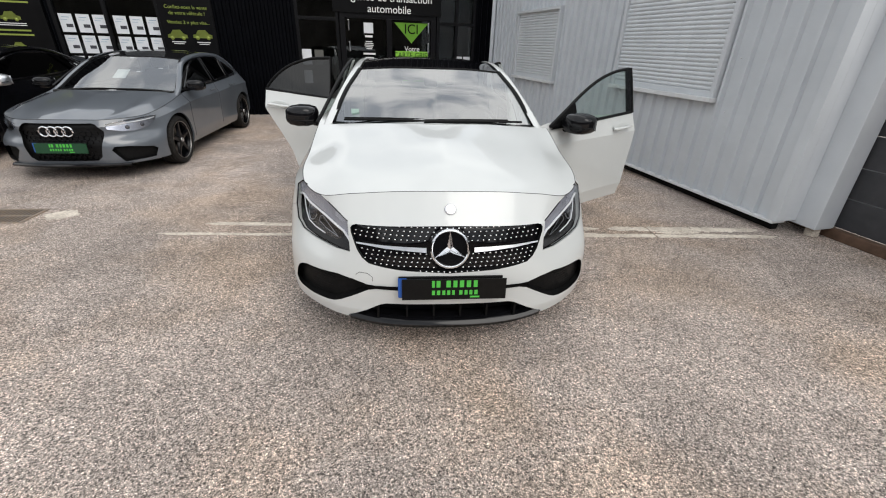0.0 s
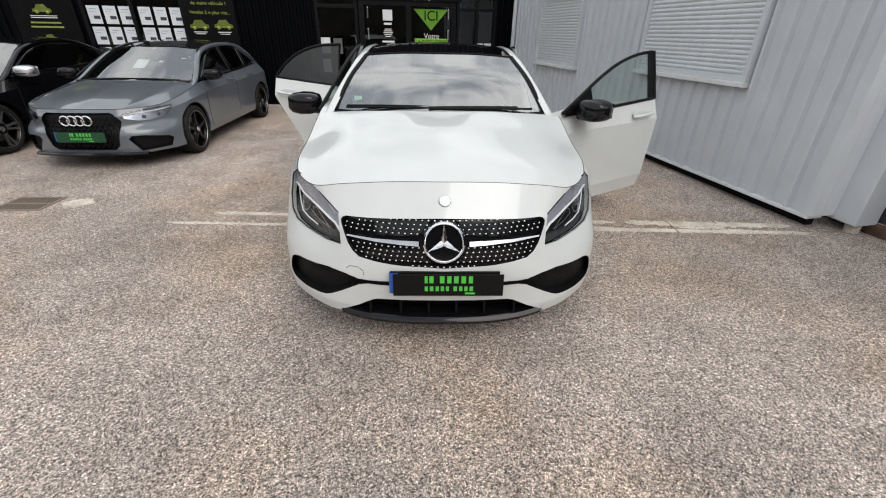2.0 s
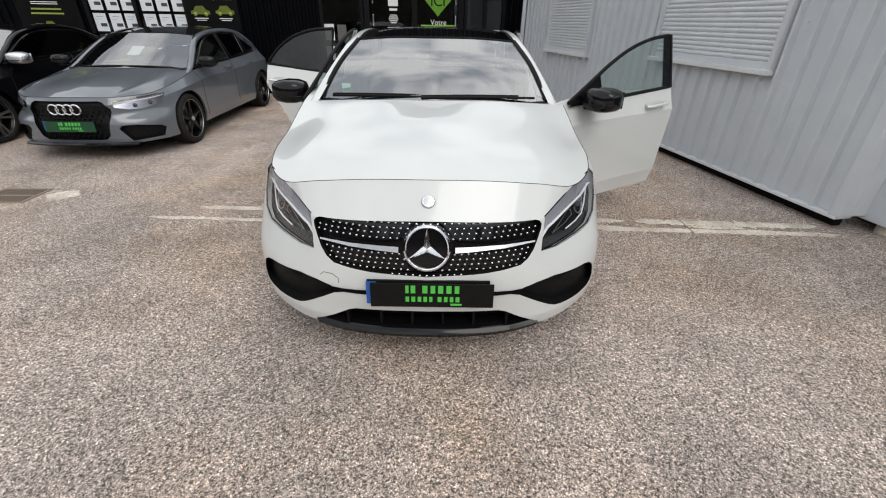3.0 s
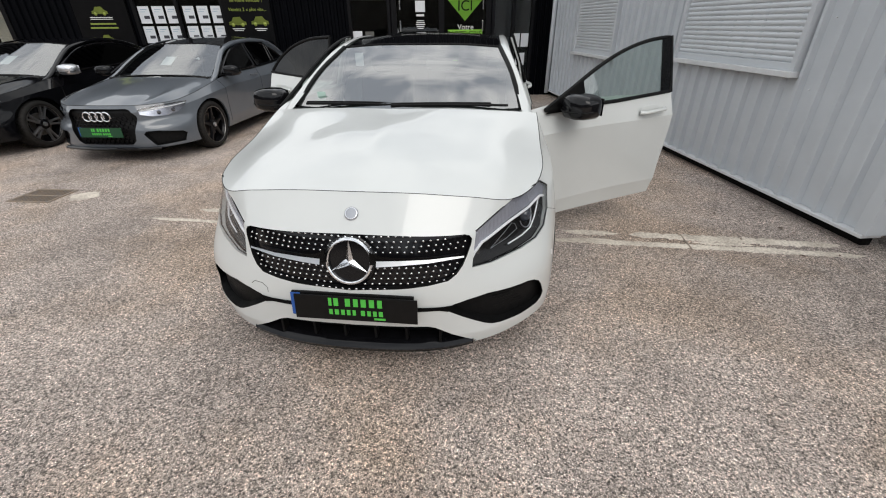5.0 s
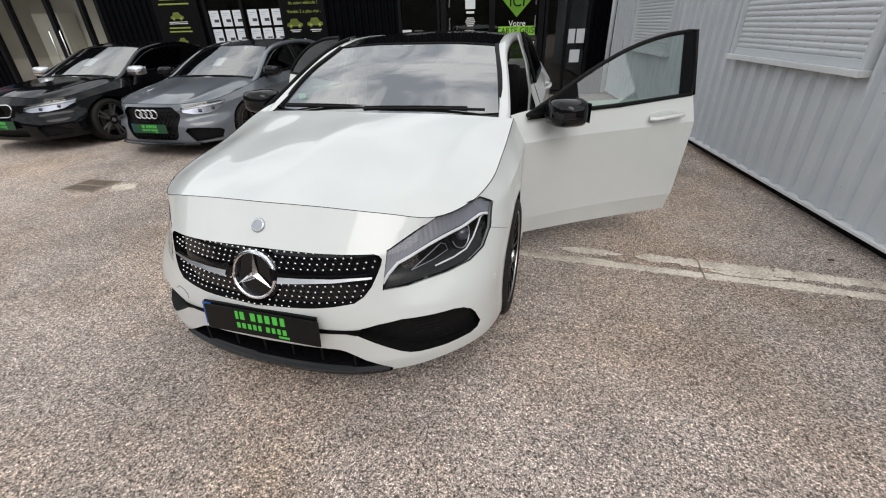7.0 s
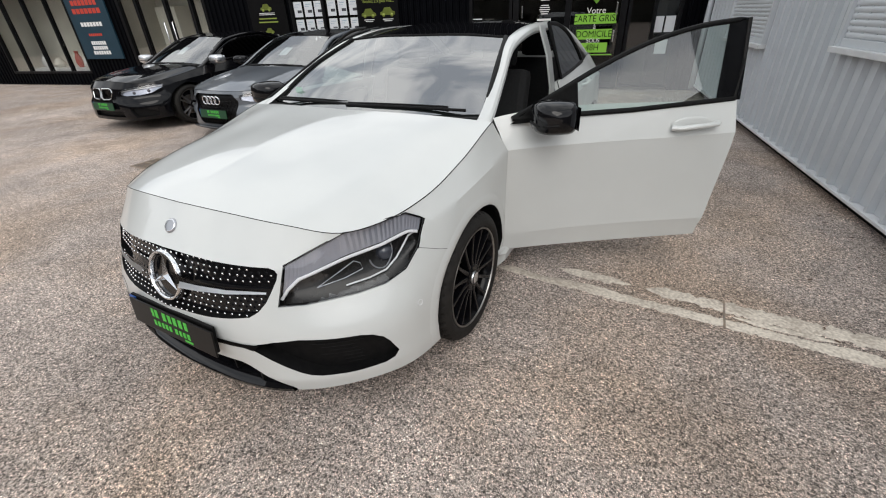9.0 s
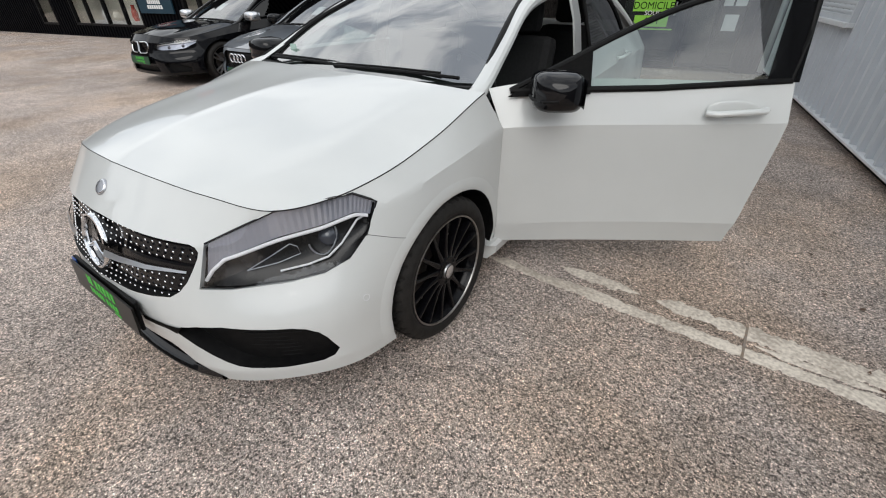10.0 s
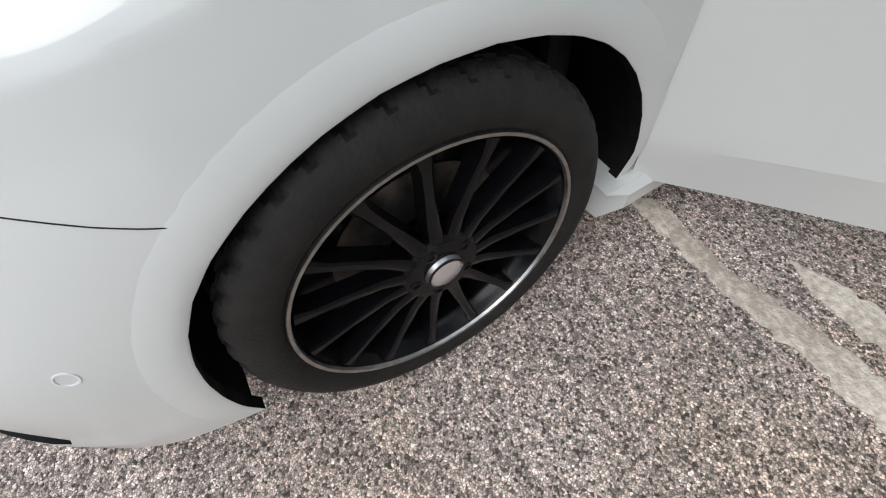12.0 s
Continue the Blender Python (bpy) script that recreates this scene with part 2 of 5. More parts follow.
def panel(name, bm, mat, parent=None, label="", m=None, angle=32):
    ob = part(name, bm, mat, parent, label, True, m)
    ob.data.set_sharp_from_angle(angle=radians(angle))
    return ob


def share(name, ob, m, parent=None):
    o = new(name, ob.data)
    o.matrix_basis = m
    o.parent = parent
    return o


def box(bm, lo, hi, bevel=0.0, m=None):
    lo, hi = Vector(lo), Vector(hi)
    got = bmesh.ops.create_cube(bm, size=1)["verts"]
    for v in got:
        v.co = (lo + hi) / 2 + Vector((v.co[i] * (hi[i] - lo[i]) for i in range(3)))
    if bevel:
        edges = list({e for v in got for e in v.link_edges})
        r = bmesh.ops.bevel(bm, geom=edges, offset=bevel, segments=2, profile=0.6, affect="EDGES")
        got = list({v for f in r["faces"] for v in f.verts} | {v for v in got if v.is_valid})
    if m is not None:
        bmesh.ops.transform(bm, matrix=m, verts=[v for v in got if v.is_valid])
    return got


def boxed(name, lo, hi, mat, parent=None, bevel=0.0, label="", m=None):
    bm = bmesh.new()
    box(bm, lo, hi, bevel)
    return part(name, bm, mat, parent, label, smooth=False, m=m)


def grid_mesh(bm, rows, close=False):
    """Faces over a grid of points; returns the vertex rows."""
    vs = [[bm.verts.new(p) for p in r] for r in rows]
    for a, b in zip(vs, vs[1:]):
        for i in range(len(a) - 1 + bool(close)):
            j = (i + 1) % len(a)
            bm.faces.new((a[i], a[j], b[j], b[i]))
    return vs


def hermite(pts, n, seg=None):
    """A smooth curve through points, n steps a span."""
    P = np.array(pts, float)
    d = np.maximum(np.linalg.norm(np.diff(P, axis=0), axis=1), 1e-6)
    t = np.concatenate([[0], np.cumsum(d)])
    s = np.diff(P, axis=0) / d[:, None]
    T = np.empty_like(P)
    T[0], T[-1] = s[0], s[-1]
    for i in range(1, len(P) - 1):
        T[i] = (s[i - 1] * d[i] + s[i] * d[i - 1]) / (d[i] + d[i - 1])
    out = []
    for i in range(len(P) - 1):
        k = n[i] if isinstance(n, (list, tuple)) else n
        for j in range(k):
            u = j / k
            h = (2 * u**3 - 3 * u**2 + 1, u**3 - 2 * u**2 + u, -2 * u**3 + 3 * u**2, u**3 - u**2)
            out.append(h[0] * P[i] + h[1] * d[i] * T[i] + h[2] * P[i + 1] + h[3] * d[i] * T[i + 1])
    out.append(P[-1])
    return np.array(out)


def coons(front, side, rear, spine, nu, nv):
    """A patch between four curves: front and rear run across, spine (u = 0) and side (u = 1) run along."""
    def at(c, k):
        c = np.asarray(c)
        d = np.concatenate([[0], np.cumsum(np.linalg.norm(np.diff(c, axis=0), axis=1))])
        d /= d[-1]
        return np.array([np.interp(k, d, c[:, i]) for i in range(3)])
    rows = []
    for j in range(nv + 1):
        v = j / nv
        row = []
        for i in range(nu + 1):
            u = i / nu
            p = (1 - v) * at(front, u) + v * at(rear, u) + (1 - u) * at(spine, v) + u * at(side, v)
            p -= (1 - u) * (1 - v) * at(front, 0) + u * (1 - v) * at(front, 1) + (1 - u) * v * at(rear, 0) + u * v * at(rear, 1)
            row.append(p)
        rows.append(row)
    return np.array(rows)


def mirrored(rows):
    """A half grid (x from 0 outwards) made whole across the centre line."""
    r = np.asarray(rows)
    left = r[:, :0:-1].copy()
    left[..., 0] *= -1
    return np.concatenate([left, r], axis=1)


def tube(bm, pts, r, n=8, flat=1.0):
    """A round bar along points, with ends closed."""
    pts = [Vector(p) for p in pts]
    rows = []
    for i, p in enumerate(pts):
        d = (pts[min(i + 1, len(pts) - 1)] - pts[max(i - 1, 0)]).normalized()
        a = d.cross(Vector((0, 0, 1)) if abs(d.z) < 0.9 else Vector((1, 0, 0))).normalized()
        b = d.cross(a)
        rows.append([p + r * (math.cos(2 * math.pi * k / n) * a + flat * math.sin(2 * math.pi * k / n) * b) for k in range(n)])
    vs = grid_mesh(bm, rows, close=True)
    bm.faces.new(vs[0][::-1])
    bm.faces.new(vs[-1])


def lathe(bm, profile, n=48, axis="x", m=None):
    """Turns a profile of (along, radius) about the axis."""
    rows = []
    for a, r in profile:
        row = []
        for k in range(n):
            c, s = math.cos(2 * math.pi * k / n) * r, math.sin(2 * math.pi * k / n) * r
            row.append({"x": (a, c, s), "y": (c, a, s), "z": (c, s, a)}[axis])
        rows.append(row)
    vs = grid_mesh(bm, rows, close=True)
    if m is not None:
        bmesh.ops.transform(bm, matrix=m, verts=[v for r in vs for v in r])
    return vs


def lettering(name, text, size, mat, m, parent=None, align="CENTER", depth=0.002, stretch=1.0, label=""):
    """Writing as a mesh, in the x-y plane of m."""
    cu = bpy.data.curves.new(name, "FONT")
    cu.body, cu.size, cu.align_x, cu.align_y, cu.extrude = text, size, align, "CENTER", depth
    tmp = bpy.data.objects.new(name, cu)
    scene.collection.objects.link(tmp)
    me = bpy.data.meshes.new_from_object(tmp.evaluated_get(bpy.context.evaluated_depsgraph_get()))
    bpy.data.objects.remove(tmp)
    me.transform(Matrix.Diagonal((stretch, 1, 1, 1)))
    me.materials.clear()
    me.materials.append(M[mat])
    ob = new(name, me)
    ob.matrix_basis = m
    ob.parent = parent
    if label:
        tagged(ob, label)
    return ob


# ---- the setting ----
def sheet(name, rows, mat, label, category, m=None, smooth=False):
    bm = bmesh.new()
    grid_mesh(bm, rows)
    return tagged(part(name, bm, mat, None, "", smooth, m), label, category, kind="structure")


sheet("ground", [[(x, y, 0.0) for x in (-400, -30, 0, 30, 400)] for y in (-400, -20, 8, 30, 400)], "tarmac",
      "worn pinkish-grey tarmac of exposed stone chippings", "ground")
# the far side of the yard: a line of bare trees and hedge, behind the walk
bm = bmesh.new()
for layer, (radius, tall, seed) in enumerate(((34, 5.0, 3), (40, 8.5, 11))):
    rows_ = [[], [], [], []]
    for k in range(241):
        a = radians(168 + 204 * k / 240)
        h = tall * (1 + .35 * noise.noise((k * .11, seed, 0)) + .30 * noise.noise((k * .45, seed, 5)) + .22 * noise.noise((k * 1.3, seed, 9)))
        for j, f in enumerate((0, .35, .7, 1)):
            r = radius + 1.2 * noise.noise((k * .5, j * 3.1, seed))
            rows_[j].append((r * math.cos(a), r * math.sin(a), h * f - .05))
    grid_mesh(bm, rows_)
tagged(part("backdrop", bm, "far_trees", None, "", True), "far dark line of bare trees and hedge", "trees", kind="structure")
# the yard's buildings stand square to each other, turned 12.3 degrees
YARD = pose(1.565, 11.10, 0, 0, 0, 12.3)
WALL = YARD @ pose(0, 0, 0, 0, 0, -90)


def ribs(bm, x0, x1, z0, z1, pitch, crown, slope, depth):
    """Trapezoid-ribbed sheet in the x-z plane, ribs proud towards -y."""
    prof = []
    x = x0
    while x < x1 - 1e-4:
        for dx, d in ((0, 0), (pitch - crown - 2 * slope, 0), (pitch - crown - slope, depth), (pitch - slope, depth)):
            if x + dx < x1:
                prof.append((x + dx, -d))
        x += pitch
    prof.append((x1, 0))
    grid_mesh(bm, [[(px, py, z) for px, py in prof] for z in (z0, z1)])


def clad(name, x0, x1, z0, z1, mat, m, label, pitch=0.25, crown=0.04, slope=0.02, depth=0.035, thick=0.12):
    bm = bmesh.new()
    ribs(bm, x0, x1, z0, z1, pitch, crown, slope, depth)
    box(bm, (x0, 0.003, z0), (x1, thick, z1))
    return tagged(part(name, bm, mat, None, "", False, m), label, "wall", kind="structure")


# agency facade: ribbed stretches between the openings, and a band above them
TOP = 4.0
for i, (a, b, z0, z1) in enumerate(((-30, -20.9, 0, TOP), (-20.0, -19.0, 0, TOP), (-15.6, -13.75, 0, TOP), (-10.9, -8.55, 0, TOP), (-6.80, -4.36, 0, TOP), (-.48, 0.35, 0, TOP),
                                    (-20.9, -20.0, 2.8, TOP), (-19.0, -15.6, 2.8, TOP), (-13.75, -10.9, 2.75, TOP), (-8.55, -6.80, 2.6, TOP), (-4.36, -.48, 2.62, TOP),
                                    (-20.9, -20.0, 0, .30), (-19.0, -15.6, 0, .32), (-8.55, -6.80, 0, .30))):
    clad("wall_north_%d" % (i + 1), a, b, z0, z1, "dark_clad", YARD, "black ribbed metal facade of the agency", 0.14, 0.05, 0.015, 0.03)


def glazing(name, x0, x1, z0, z1, bars, label, mat="shop_glass", kind="window", frame=.06, rails=()):
    """A framed opening with panes between mullions."""
    ob = empty(name, YARD, label, kind, kind="structure")
    boxed("window_frame", (x0, -.02, z1 - frame), (x1, .09, z1), "frame_black", ob, .004)
    boxed("window_frame", (x0, -.02, z0), (x1, .09, z0 + frame), "frame_black", ob, .004)
    xs = [x0] + list(bars) + [x1]
    for k, x in enumerate(xs):
        e = x0 + frame / 2 if k == 0 else (x1 - frame / 2 if k == len(xs) - 1 else x)
        boxed("mullion", (e - frame / 2, -.022, z0 + frame), (e + frame / 2, .088, z1 - frame), "frame_black", ob, .004)
    for a, b in zip(xs, xs[1:]):
        boxed("pane", (a + frame * .5, .030, z0 + frame * .5), (b - frame * .5, .038, z1 - frame * .5), mat, ob)
    for z in rails:
        boxed("transom", (x0 + frame, -.018, z - .03), (x1 - frame, .084, z + .03), "frame_black", ob, .004)
    return ob


glazing("window_1", -4.36, -3.50, .05, 2.62, (), "tall black-framed window with papers stuck inside", rails=(1.9,))
door = glazing("door_1", -3.48, -1.40, .02, 2.05, (-2.44,), "black glazed double entrance door", kind="door", frame=.11)
glazing("window_2", -1.38, -.48, .05, 2.62, (-.92,), "tall black-framed window beside the entrance", rails=(1.9,))
glazing("window_3", -8.55, -6.80, .30, 2.6, (-7.70,), "shop window hung with listing sheets")
glazing("door_2", -13.75, -10.9, .02, 2.75, (-13.1, -12.15, -11.35), "glazed double door of the next shop", "clear_shop_glass", "door", .09)
glazing("window_4", -19.0, -15.6, .32, 2.8, (-18.2, -17.3, -16.4), "wide shop window with display inside", "clear_shop_glass")
glazing("window_5", -20.9, -20.0, .30, 2.8, (), "narrow shop window", "clear_shop_glass")
for x, s in ((-3.30, 1), (-1.58, 1)):
    for z in (.95, 1.40, 1.80):
        tagged(boxed("door_hinge", (x - .012, -.05, z - .10), (x + .012, -.022, z + .10), "chrome", door, .004), "bright door hinge")
for x in (-12.28, -12.02):
    bm = bmesh.new()
    tube(bm, [(x, -.03, .9), (x, -.07, .93), (x, -.07, 1.5), (x, -.03, 1.53)], .014, 8)

    part("pull_handle", bm, "chrome", bpy.data.objects["door_2"])
fascia = tagged(boxed("sign_fascia", (-3.6, -.06, 2.03), (-1.3, -.005, 2.62), "sign_black", None, .005, m=YARD), "black fascia sign with white lettering over the door", "sign")
lettering("lettering", "Agence de transaction", .205, "print", pose(-2.43, -.062, 2.325, 90), fascia)
lettering("lettering", "automobile", .205, "print", pose(-2.43, -.062, 2.115, 90), fascia)
# rooms behind the glass; the agency's gloom is put into its near-black walls
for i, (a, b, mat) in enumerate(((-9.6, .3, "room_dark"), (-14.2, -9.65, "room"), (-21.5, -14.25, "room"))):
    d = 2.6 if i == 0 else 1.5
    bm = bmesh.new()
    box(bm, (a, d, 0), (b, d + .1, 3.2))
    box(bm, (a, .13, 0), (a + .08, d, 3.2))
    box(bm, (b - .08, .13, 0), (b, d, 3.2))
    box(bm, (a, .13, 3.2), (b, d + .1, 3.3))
    tagged(part("wall_back_%d" % (i + 1), bm, mat, None, "", False, YARD), "wall of a shop room, indoor light level put into its colour", "wall", kind="structure")

# door stickers and papers
def flat(name, x0, x1, z0, z1, mat, label, category, y=-.004, m=YARD, thick=.003, parent=None):
    ob = boxed(name, (x0, y - thick, z0), (x1, y, z1), mat, parent, m=m if parent is None else None)
    return tagged(ob, label, category) if parent is None else ob


sticker = flat("door_sticker", -2.32, -1.56, .62, .64, "lime", "lime and white service lettering stuck on the door glass", "sticker", .029)
bm = bmesh.new()
vs = [bm.verts.new(p) for p in ((-2.32, .026, 1.89), (-1.57, .026, 1.89), (-1.945, .026, 1.49))]
bm.faces.new(vs)
bmesh.ops.solidify(bm, geom=bm.faces[:], thickness=.002)
part("triangle", bm, "lime", sticker, "lime triangle", False)
lettering("lettering", "ICI", .27, "sign_black", pose(-1.945, .0225, 1.76, 90), sticker)
lettering("lettering", "Votre", .145, "print", pose(-1.93, .0245, 1.375, 90), sticker)
for z, text in ((1.245, "CARTE GRISE"), (.985, "DOMICILE"), (.755, "48H")):
    w = {"CARTE GRISE": .375, "DOMICILE": .32, "48H": .27}[text]
    boxed("band", (-1.93 - w, .024, z - .085), (-1.93 + w, .027, z + .085), "lime", sticker)
    lettering("lettering", text, .155, "sign_black", pose(-1.93, .0225, z, 90), sticker, stretch=.92)
lettering("lettering", "à", .12, "print", pose(-1.93, .0245, 1.115, 90), sticker)
lettering("lettering", "SOUS", .10, "print", pose(-1.93, .0245, .875, 90), sticker)
notice = flat("door_notice", -2.98, -2.78, 1.66, 1.86, "paper", "white notice and small print on the door glass", "notice", .029)
for k, (w, z, h) in enumerate(((.16, 1.60, .04), (.14, 1.50, .015), (.18, 1.465, .015), (.20, 1.43, .015), (.16, 1.395, .015), (.12, 1.36, .015), (.26, 1.26, .035), (.18, 1.18, .025), (.24, 1.10, .03), (.20, 1.03, .03))):
    boxed("print_bar", (-2.88 - w / 2, .024, z - h / 2), (-2.88 + w / 2, .027, z + h / 2), "print", notice)
for x, z, w, h, mat in ((-4.20, 1.17, .19, .30, "paper"), (-3.95, 1.16, .18, .30, "print_dim"), (-.83, 1.12, .16, .26, "paper"), (-.64, 1.12, .16, .26, "paper"), (-4.22, .78, .19, .26, "paper"), (-.72, .75, .2, .24, "paper")):
    flat("window_paper", x - w / 2, x + w / 2, z - h / 2, z + h / 2, mat, "sheet of paper stuck inside the window", "paper", .028)
# listing sheets
for c, x in enumerate((-8.36, -8.09, -7.83, -7.50, -7.23, -6.96)):
    for r, z in enumerate((1.64, 1.29, .94, .59)):
        s = flat("listing_sheet", x - .105, x + .105, z - .15, z + .15, "paper", "backlit white car listing sheet in the window", "poster", .028)
        s["group"] = "listing sheets in the window"
        boxed("picture", (x - .02, .022, z - .07), (x + .085, .0245, z - .015), "print_dark", s)
        boxed("print_bar", (x - .06, .022, z + .09), (x + .06, .0245, z + .10), "print_blue", s)
        boxed("print_bar", (x - .08, .022, z + .05), (x + .02, .0245, z + .056), "print_blue", s)


def sign_board(x0, x1, label):
    return tagged(boxed("sign_board", (x0, -.075, .45), (x1, -.035, 2.55), "sign_black", None, .006, m=YARD), label, "sign")


def little_car(parent, x, z, w, mat="print_green"):
    """A printed side view of a small car."""
    bm = bmesh.new()
    out = [(-.5, .0), (-.48, .16), (-.33, .2), (-.2, .40), (.18, .42), (.33, .22), (.5, .16), (.5, .0)]
    bm.faces.new([bm.verts.new((x + a * w, -.0775, z + b * w)) for a, b in out])
    bmesh.ops.solidify(bm, geom=bm.faces[:], thickness=.002)
    ob = part("picture", bm, mat, parent, smooth=False)
    for a in (-.28, .28):
        bm = bmesh.new()
        lathe(bm, [(-.0785, 0), (-.0785, w * .10), (-.076, w * .10)], 16, "y", Matrix.Translation((x + a * w, 0, z)))
        part("picture", bm, "print_green", parent)


b1 = sign_board(-6.80, -5.87, "black sign board with green lettering and two printed cars")
lettering("lettering", "Confiez-nous la vente", .083, "print_green", pose(-6.32, -.077, 1.975, 90), b1)
lettering("lettering", "de votre véhicule !", .083, "print_green", pose(-6.32, -.077, 1.875, 90), b1)
lettering("lettering", "Vendez 2 x plus vite...", .083, "print_green", pose(-6.32, -.077, 1.72, 90), b1)
little_car(b1, -6.56, 1.45, .34)
little_car(b1, -6.12, 1.46, .34)
for x in (-6.56, -6.12):
    boxed("print_bar", (x - .12, -.0785, 1.375), (x + .12, -.0755, 1.39), "print", b1)
    boxed("print_bar", (x - .09, -.0785, 1.345), (x + .09, -.0755, 1.357), "print", b1)
boxed("print_bar", (-6.40, -.0785, 1.12), (-6.37, -.0755, 1.22), "print", b1)
b2 = sign_board(-9.62, -8.62, "black sign board with green print and small pictures")
for z, w in ((2.02, .30), (1.935, .34), (1.49, .24), (1.42, .26)):
    boxed("print_bar", (-9.14 - w, -.0785, z - .013), (-9.14 + w, -.0755, z + .013), "print_green", b2)
little_car(b2, -9.14, 1.66, .30)
little_car(b2, -9.16, 1.20, .24)
for z in (1.60, 1.57, 1.15, 1.12):
    boxed("print_bar", (-9.35, -.0785, z - .006), (-8.93, -.0755, z + .006), "print", b2)
banner = tagged(boxed("shop_banner", (-15.50, -.075, .70), (-14.08, -.035, 3.0), "banner_blue", None, .004, m=YARD), "dark blue shop banner with red and white print", "banner")
for x, z, w, h, mat in ((-14.80, 2.05, .95, .12, "banner_red"), (-14.80, 1.86, 1.05, .12, "banner_red"), (-14.80, 1.55, .8, .10, "print"), (-14.80, 1.30, .5, .06, "banner_red"), (-14.80, 1.10, .55, .09, "print"), (-14.80, .98, .55, .09, "print"), (-14.80, .86, .65, .09, "print")):
    for k in range(7):
        a = x - w / 2 + k * w / 7
        boxed("print_bar", (a, -.0785, z - h / 2), (a + w / 7 * .8, -.0755, z + h / 2), mat, banner)
# a plain display in the next shop's window
def vase(x, y, z, r, h, mat):
    bm = bmesh.new()
    lathe(bm, [(0, 0), (0, r * .6), (h * .3, r), (h * .6, r * .85), (h * .85, r * .45), (h, r * .6), (h, r * .5)], 20, "z")
    return tagged(panel("vase", bm, mat, None, m=YARD @ pose(x, y, z)), "glazed vase on the shop's display shelf", "vase")


shelf = tagged(boxed("display_shelf", (-18.9, .5, 0), (-15.7, .9, .42), "white_trim", None, .01, m=YARD), "low white display shelf inside the shop", "shelf")
shelf2 = tagged(boxed("display_cabinet", (-13.6, .95, 0), (-12.9, 1.45, 1.9), "room", None, .01, m=YARD), "tall plain cabinet in the shop", "cabinet")


for x, r, h, mat in ((-18.5, .12, .38, "white_trim"), (-17.9, .16, .30, "room"), (-17.0, .10, .45, "banner_red"), (-16.6, .15, .34, "white_trim"), (-16.0, .13, .50, "white_trim")):
    vase(x, .7, .42, r, h, mat)

# grey wall with two roller shutters
clad("wall_east", 0.0, 7.48, 0.115, 4.2, "grey_clad", WALL, "light grey ribbed metal cladding wall", 0.187, 0.028, 0.012, 0.042)
tagged(boxed("baseboard", (0.0, -.060, .088), (7.50, .10, .113), "white_trim", None, .006, m=WALL), "pale metal drip strip along the wall foot", "trim", kind="structure")
# shadow line below the drip strip, drawn as a black strip
tagged(boxed("foot_shade", (0.0, .045, .0), (7.44, .12, .113), "matt_black", None, m=WALL), "black strip standing for the shadow gap under the cladding", "trim", kind="structure")


def roller_shutter(x0, x1, z0, z1, label, pitch):
    ob = empty("roller_shutter", WALL, label, "shutter")
    for a, b in ((x0 - .05, x0), (x1, x1 + .05)):
        boxed("guide_rail", (a, -.075, z0 - .03), (b, .0, z1 + .05), "shutter", ob, .004)
    boxed("head_trim", (x0 - .05, -.09, z1 + .05), (x1 + .05, .0, z1 + .10), "shutter", ob, .004)
    boxed("window_sill", (x0 - .06, -.105, z0 - .075), (x1 + .06, .0, z0 - .03), "white_trim", ob, .006)
    boxed("bottom_bar", (x0, -.055, z0 - .03), (x1, -.02, z0 + .03), "shutter", ob, .006)
    bm = bmesh.new()
    prof = [(-.034, 0), (-.0415, pitch * .10), (-.0460, pitch * .34), (-.0470, pitch * .55), (-.0440, pitch * .82), (-.034, pitch * 1.0)]
    grid_mesh(bm, [[(x, y, z) for x in (x0, x1)] for y, z in prof])
    first = part("slat", bm, "shutter", ob, smooth=True, m=pose(0, 0, z0 + .03))
    n = int((z1 - z0) / pitch)
    for k in range(1, n + 1):
        share("slat", first, pose(0, 0, z0 + .03 + k * pitch), ob)
    boxed("backing", (x0, -.022, z0), (x1, -.006, z1), "matt_black", ob)
    return ob


roller_shutter(4.80, 6.42, 1.10, 2.42, "closed grey roller shutter over a wide window", .044)
roller_shutter(1.46, 3.02, 1.00, 2.02, "closed grey roller shutter over a small window", .044)
# corner flashing, return and corner post
bm = bmesh.new()
box(bm, (7.43, -.050, .115), (7.52, .06, 4.2), .004)
box(bm, (7.46, .06, .115), (7.52, .20, 4.2), .004)
tagged(part("trim_corner", bm, "grey_clad", None, "", False, WALL), "grey corner flashing of the wall", "trim", kind="structure")
tagged(boxed("corner_post", (7.30, .20, .085), (7.70, .43, 4.2), "grey_clad", None, .008, m=WALL), "wide grey sheet-clad corner post", "post", kind="structure")
bm = bmesh.new()
lathe(bm, [(0, .055), (.084, .055), (.0845, .05)], 20, "z", Matrix.Translation((7.62, .31, 0)))
tagged(part("pipe_stub", bm, "concrete", None, "", True, WALL), "concrete-coloured pipe stub under the corner post", "pipe")
for x in (6.9, 6.6, 7.1):
    for z in (.32, .95, 1.45):
        bm = bmesh.new()
        lathe(bm, [(0, .007), (-.006, .006), (-.008, 0)], 8, "y", Matrix.Translation((x, 0.0, z)))
        tagged(part("screw", bm, "white_trim", bpy.data.objects["wall_east"], "", True), "pale cladding screw")
bm = bmesh.new()
tube(bm, [(.10, -.085, .05), (.10, -.085, 1.28), (.10, -.085, 1.30), (.10, -.085, 4.0)], .045, 12)
tagged(part("downpipe", bm, "grey_clad", None, "", True, WALL), "grey round downpipe at the inner corner", "pipe")
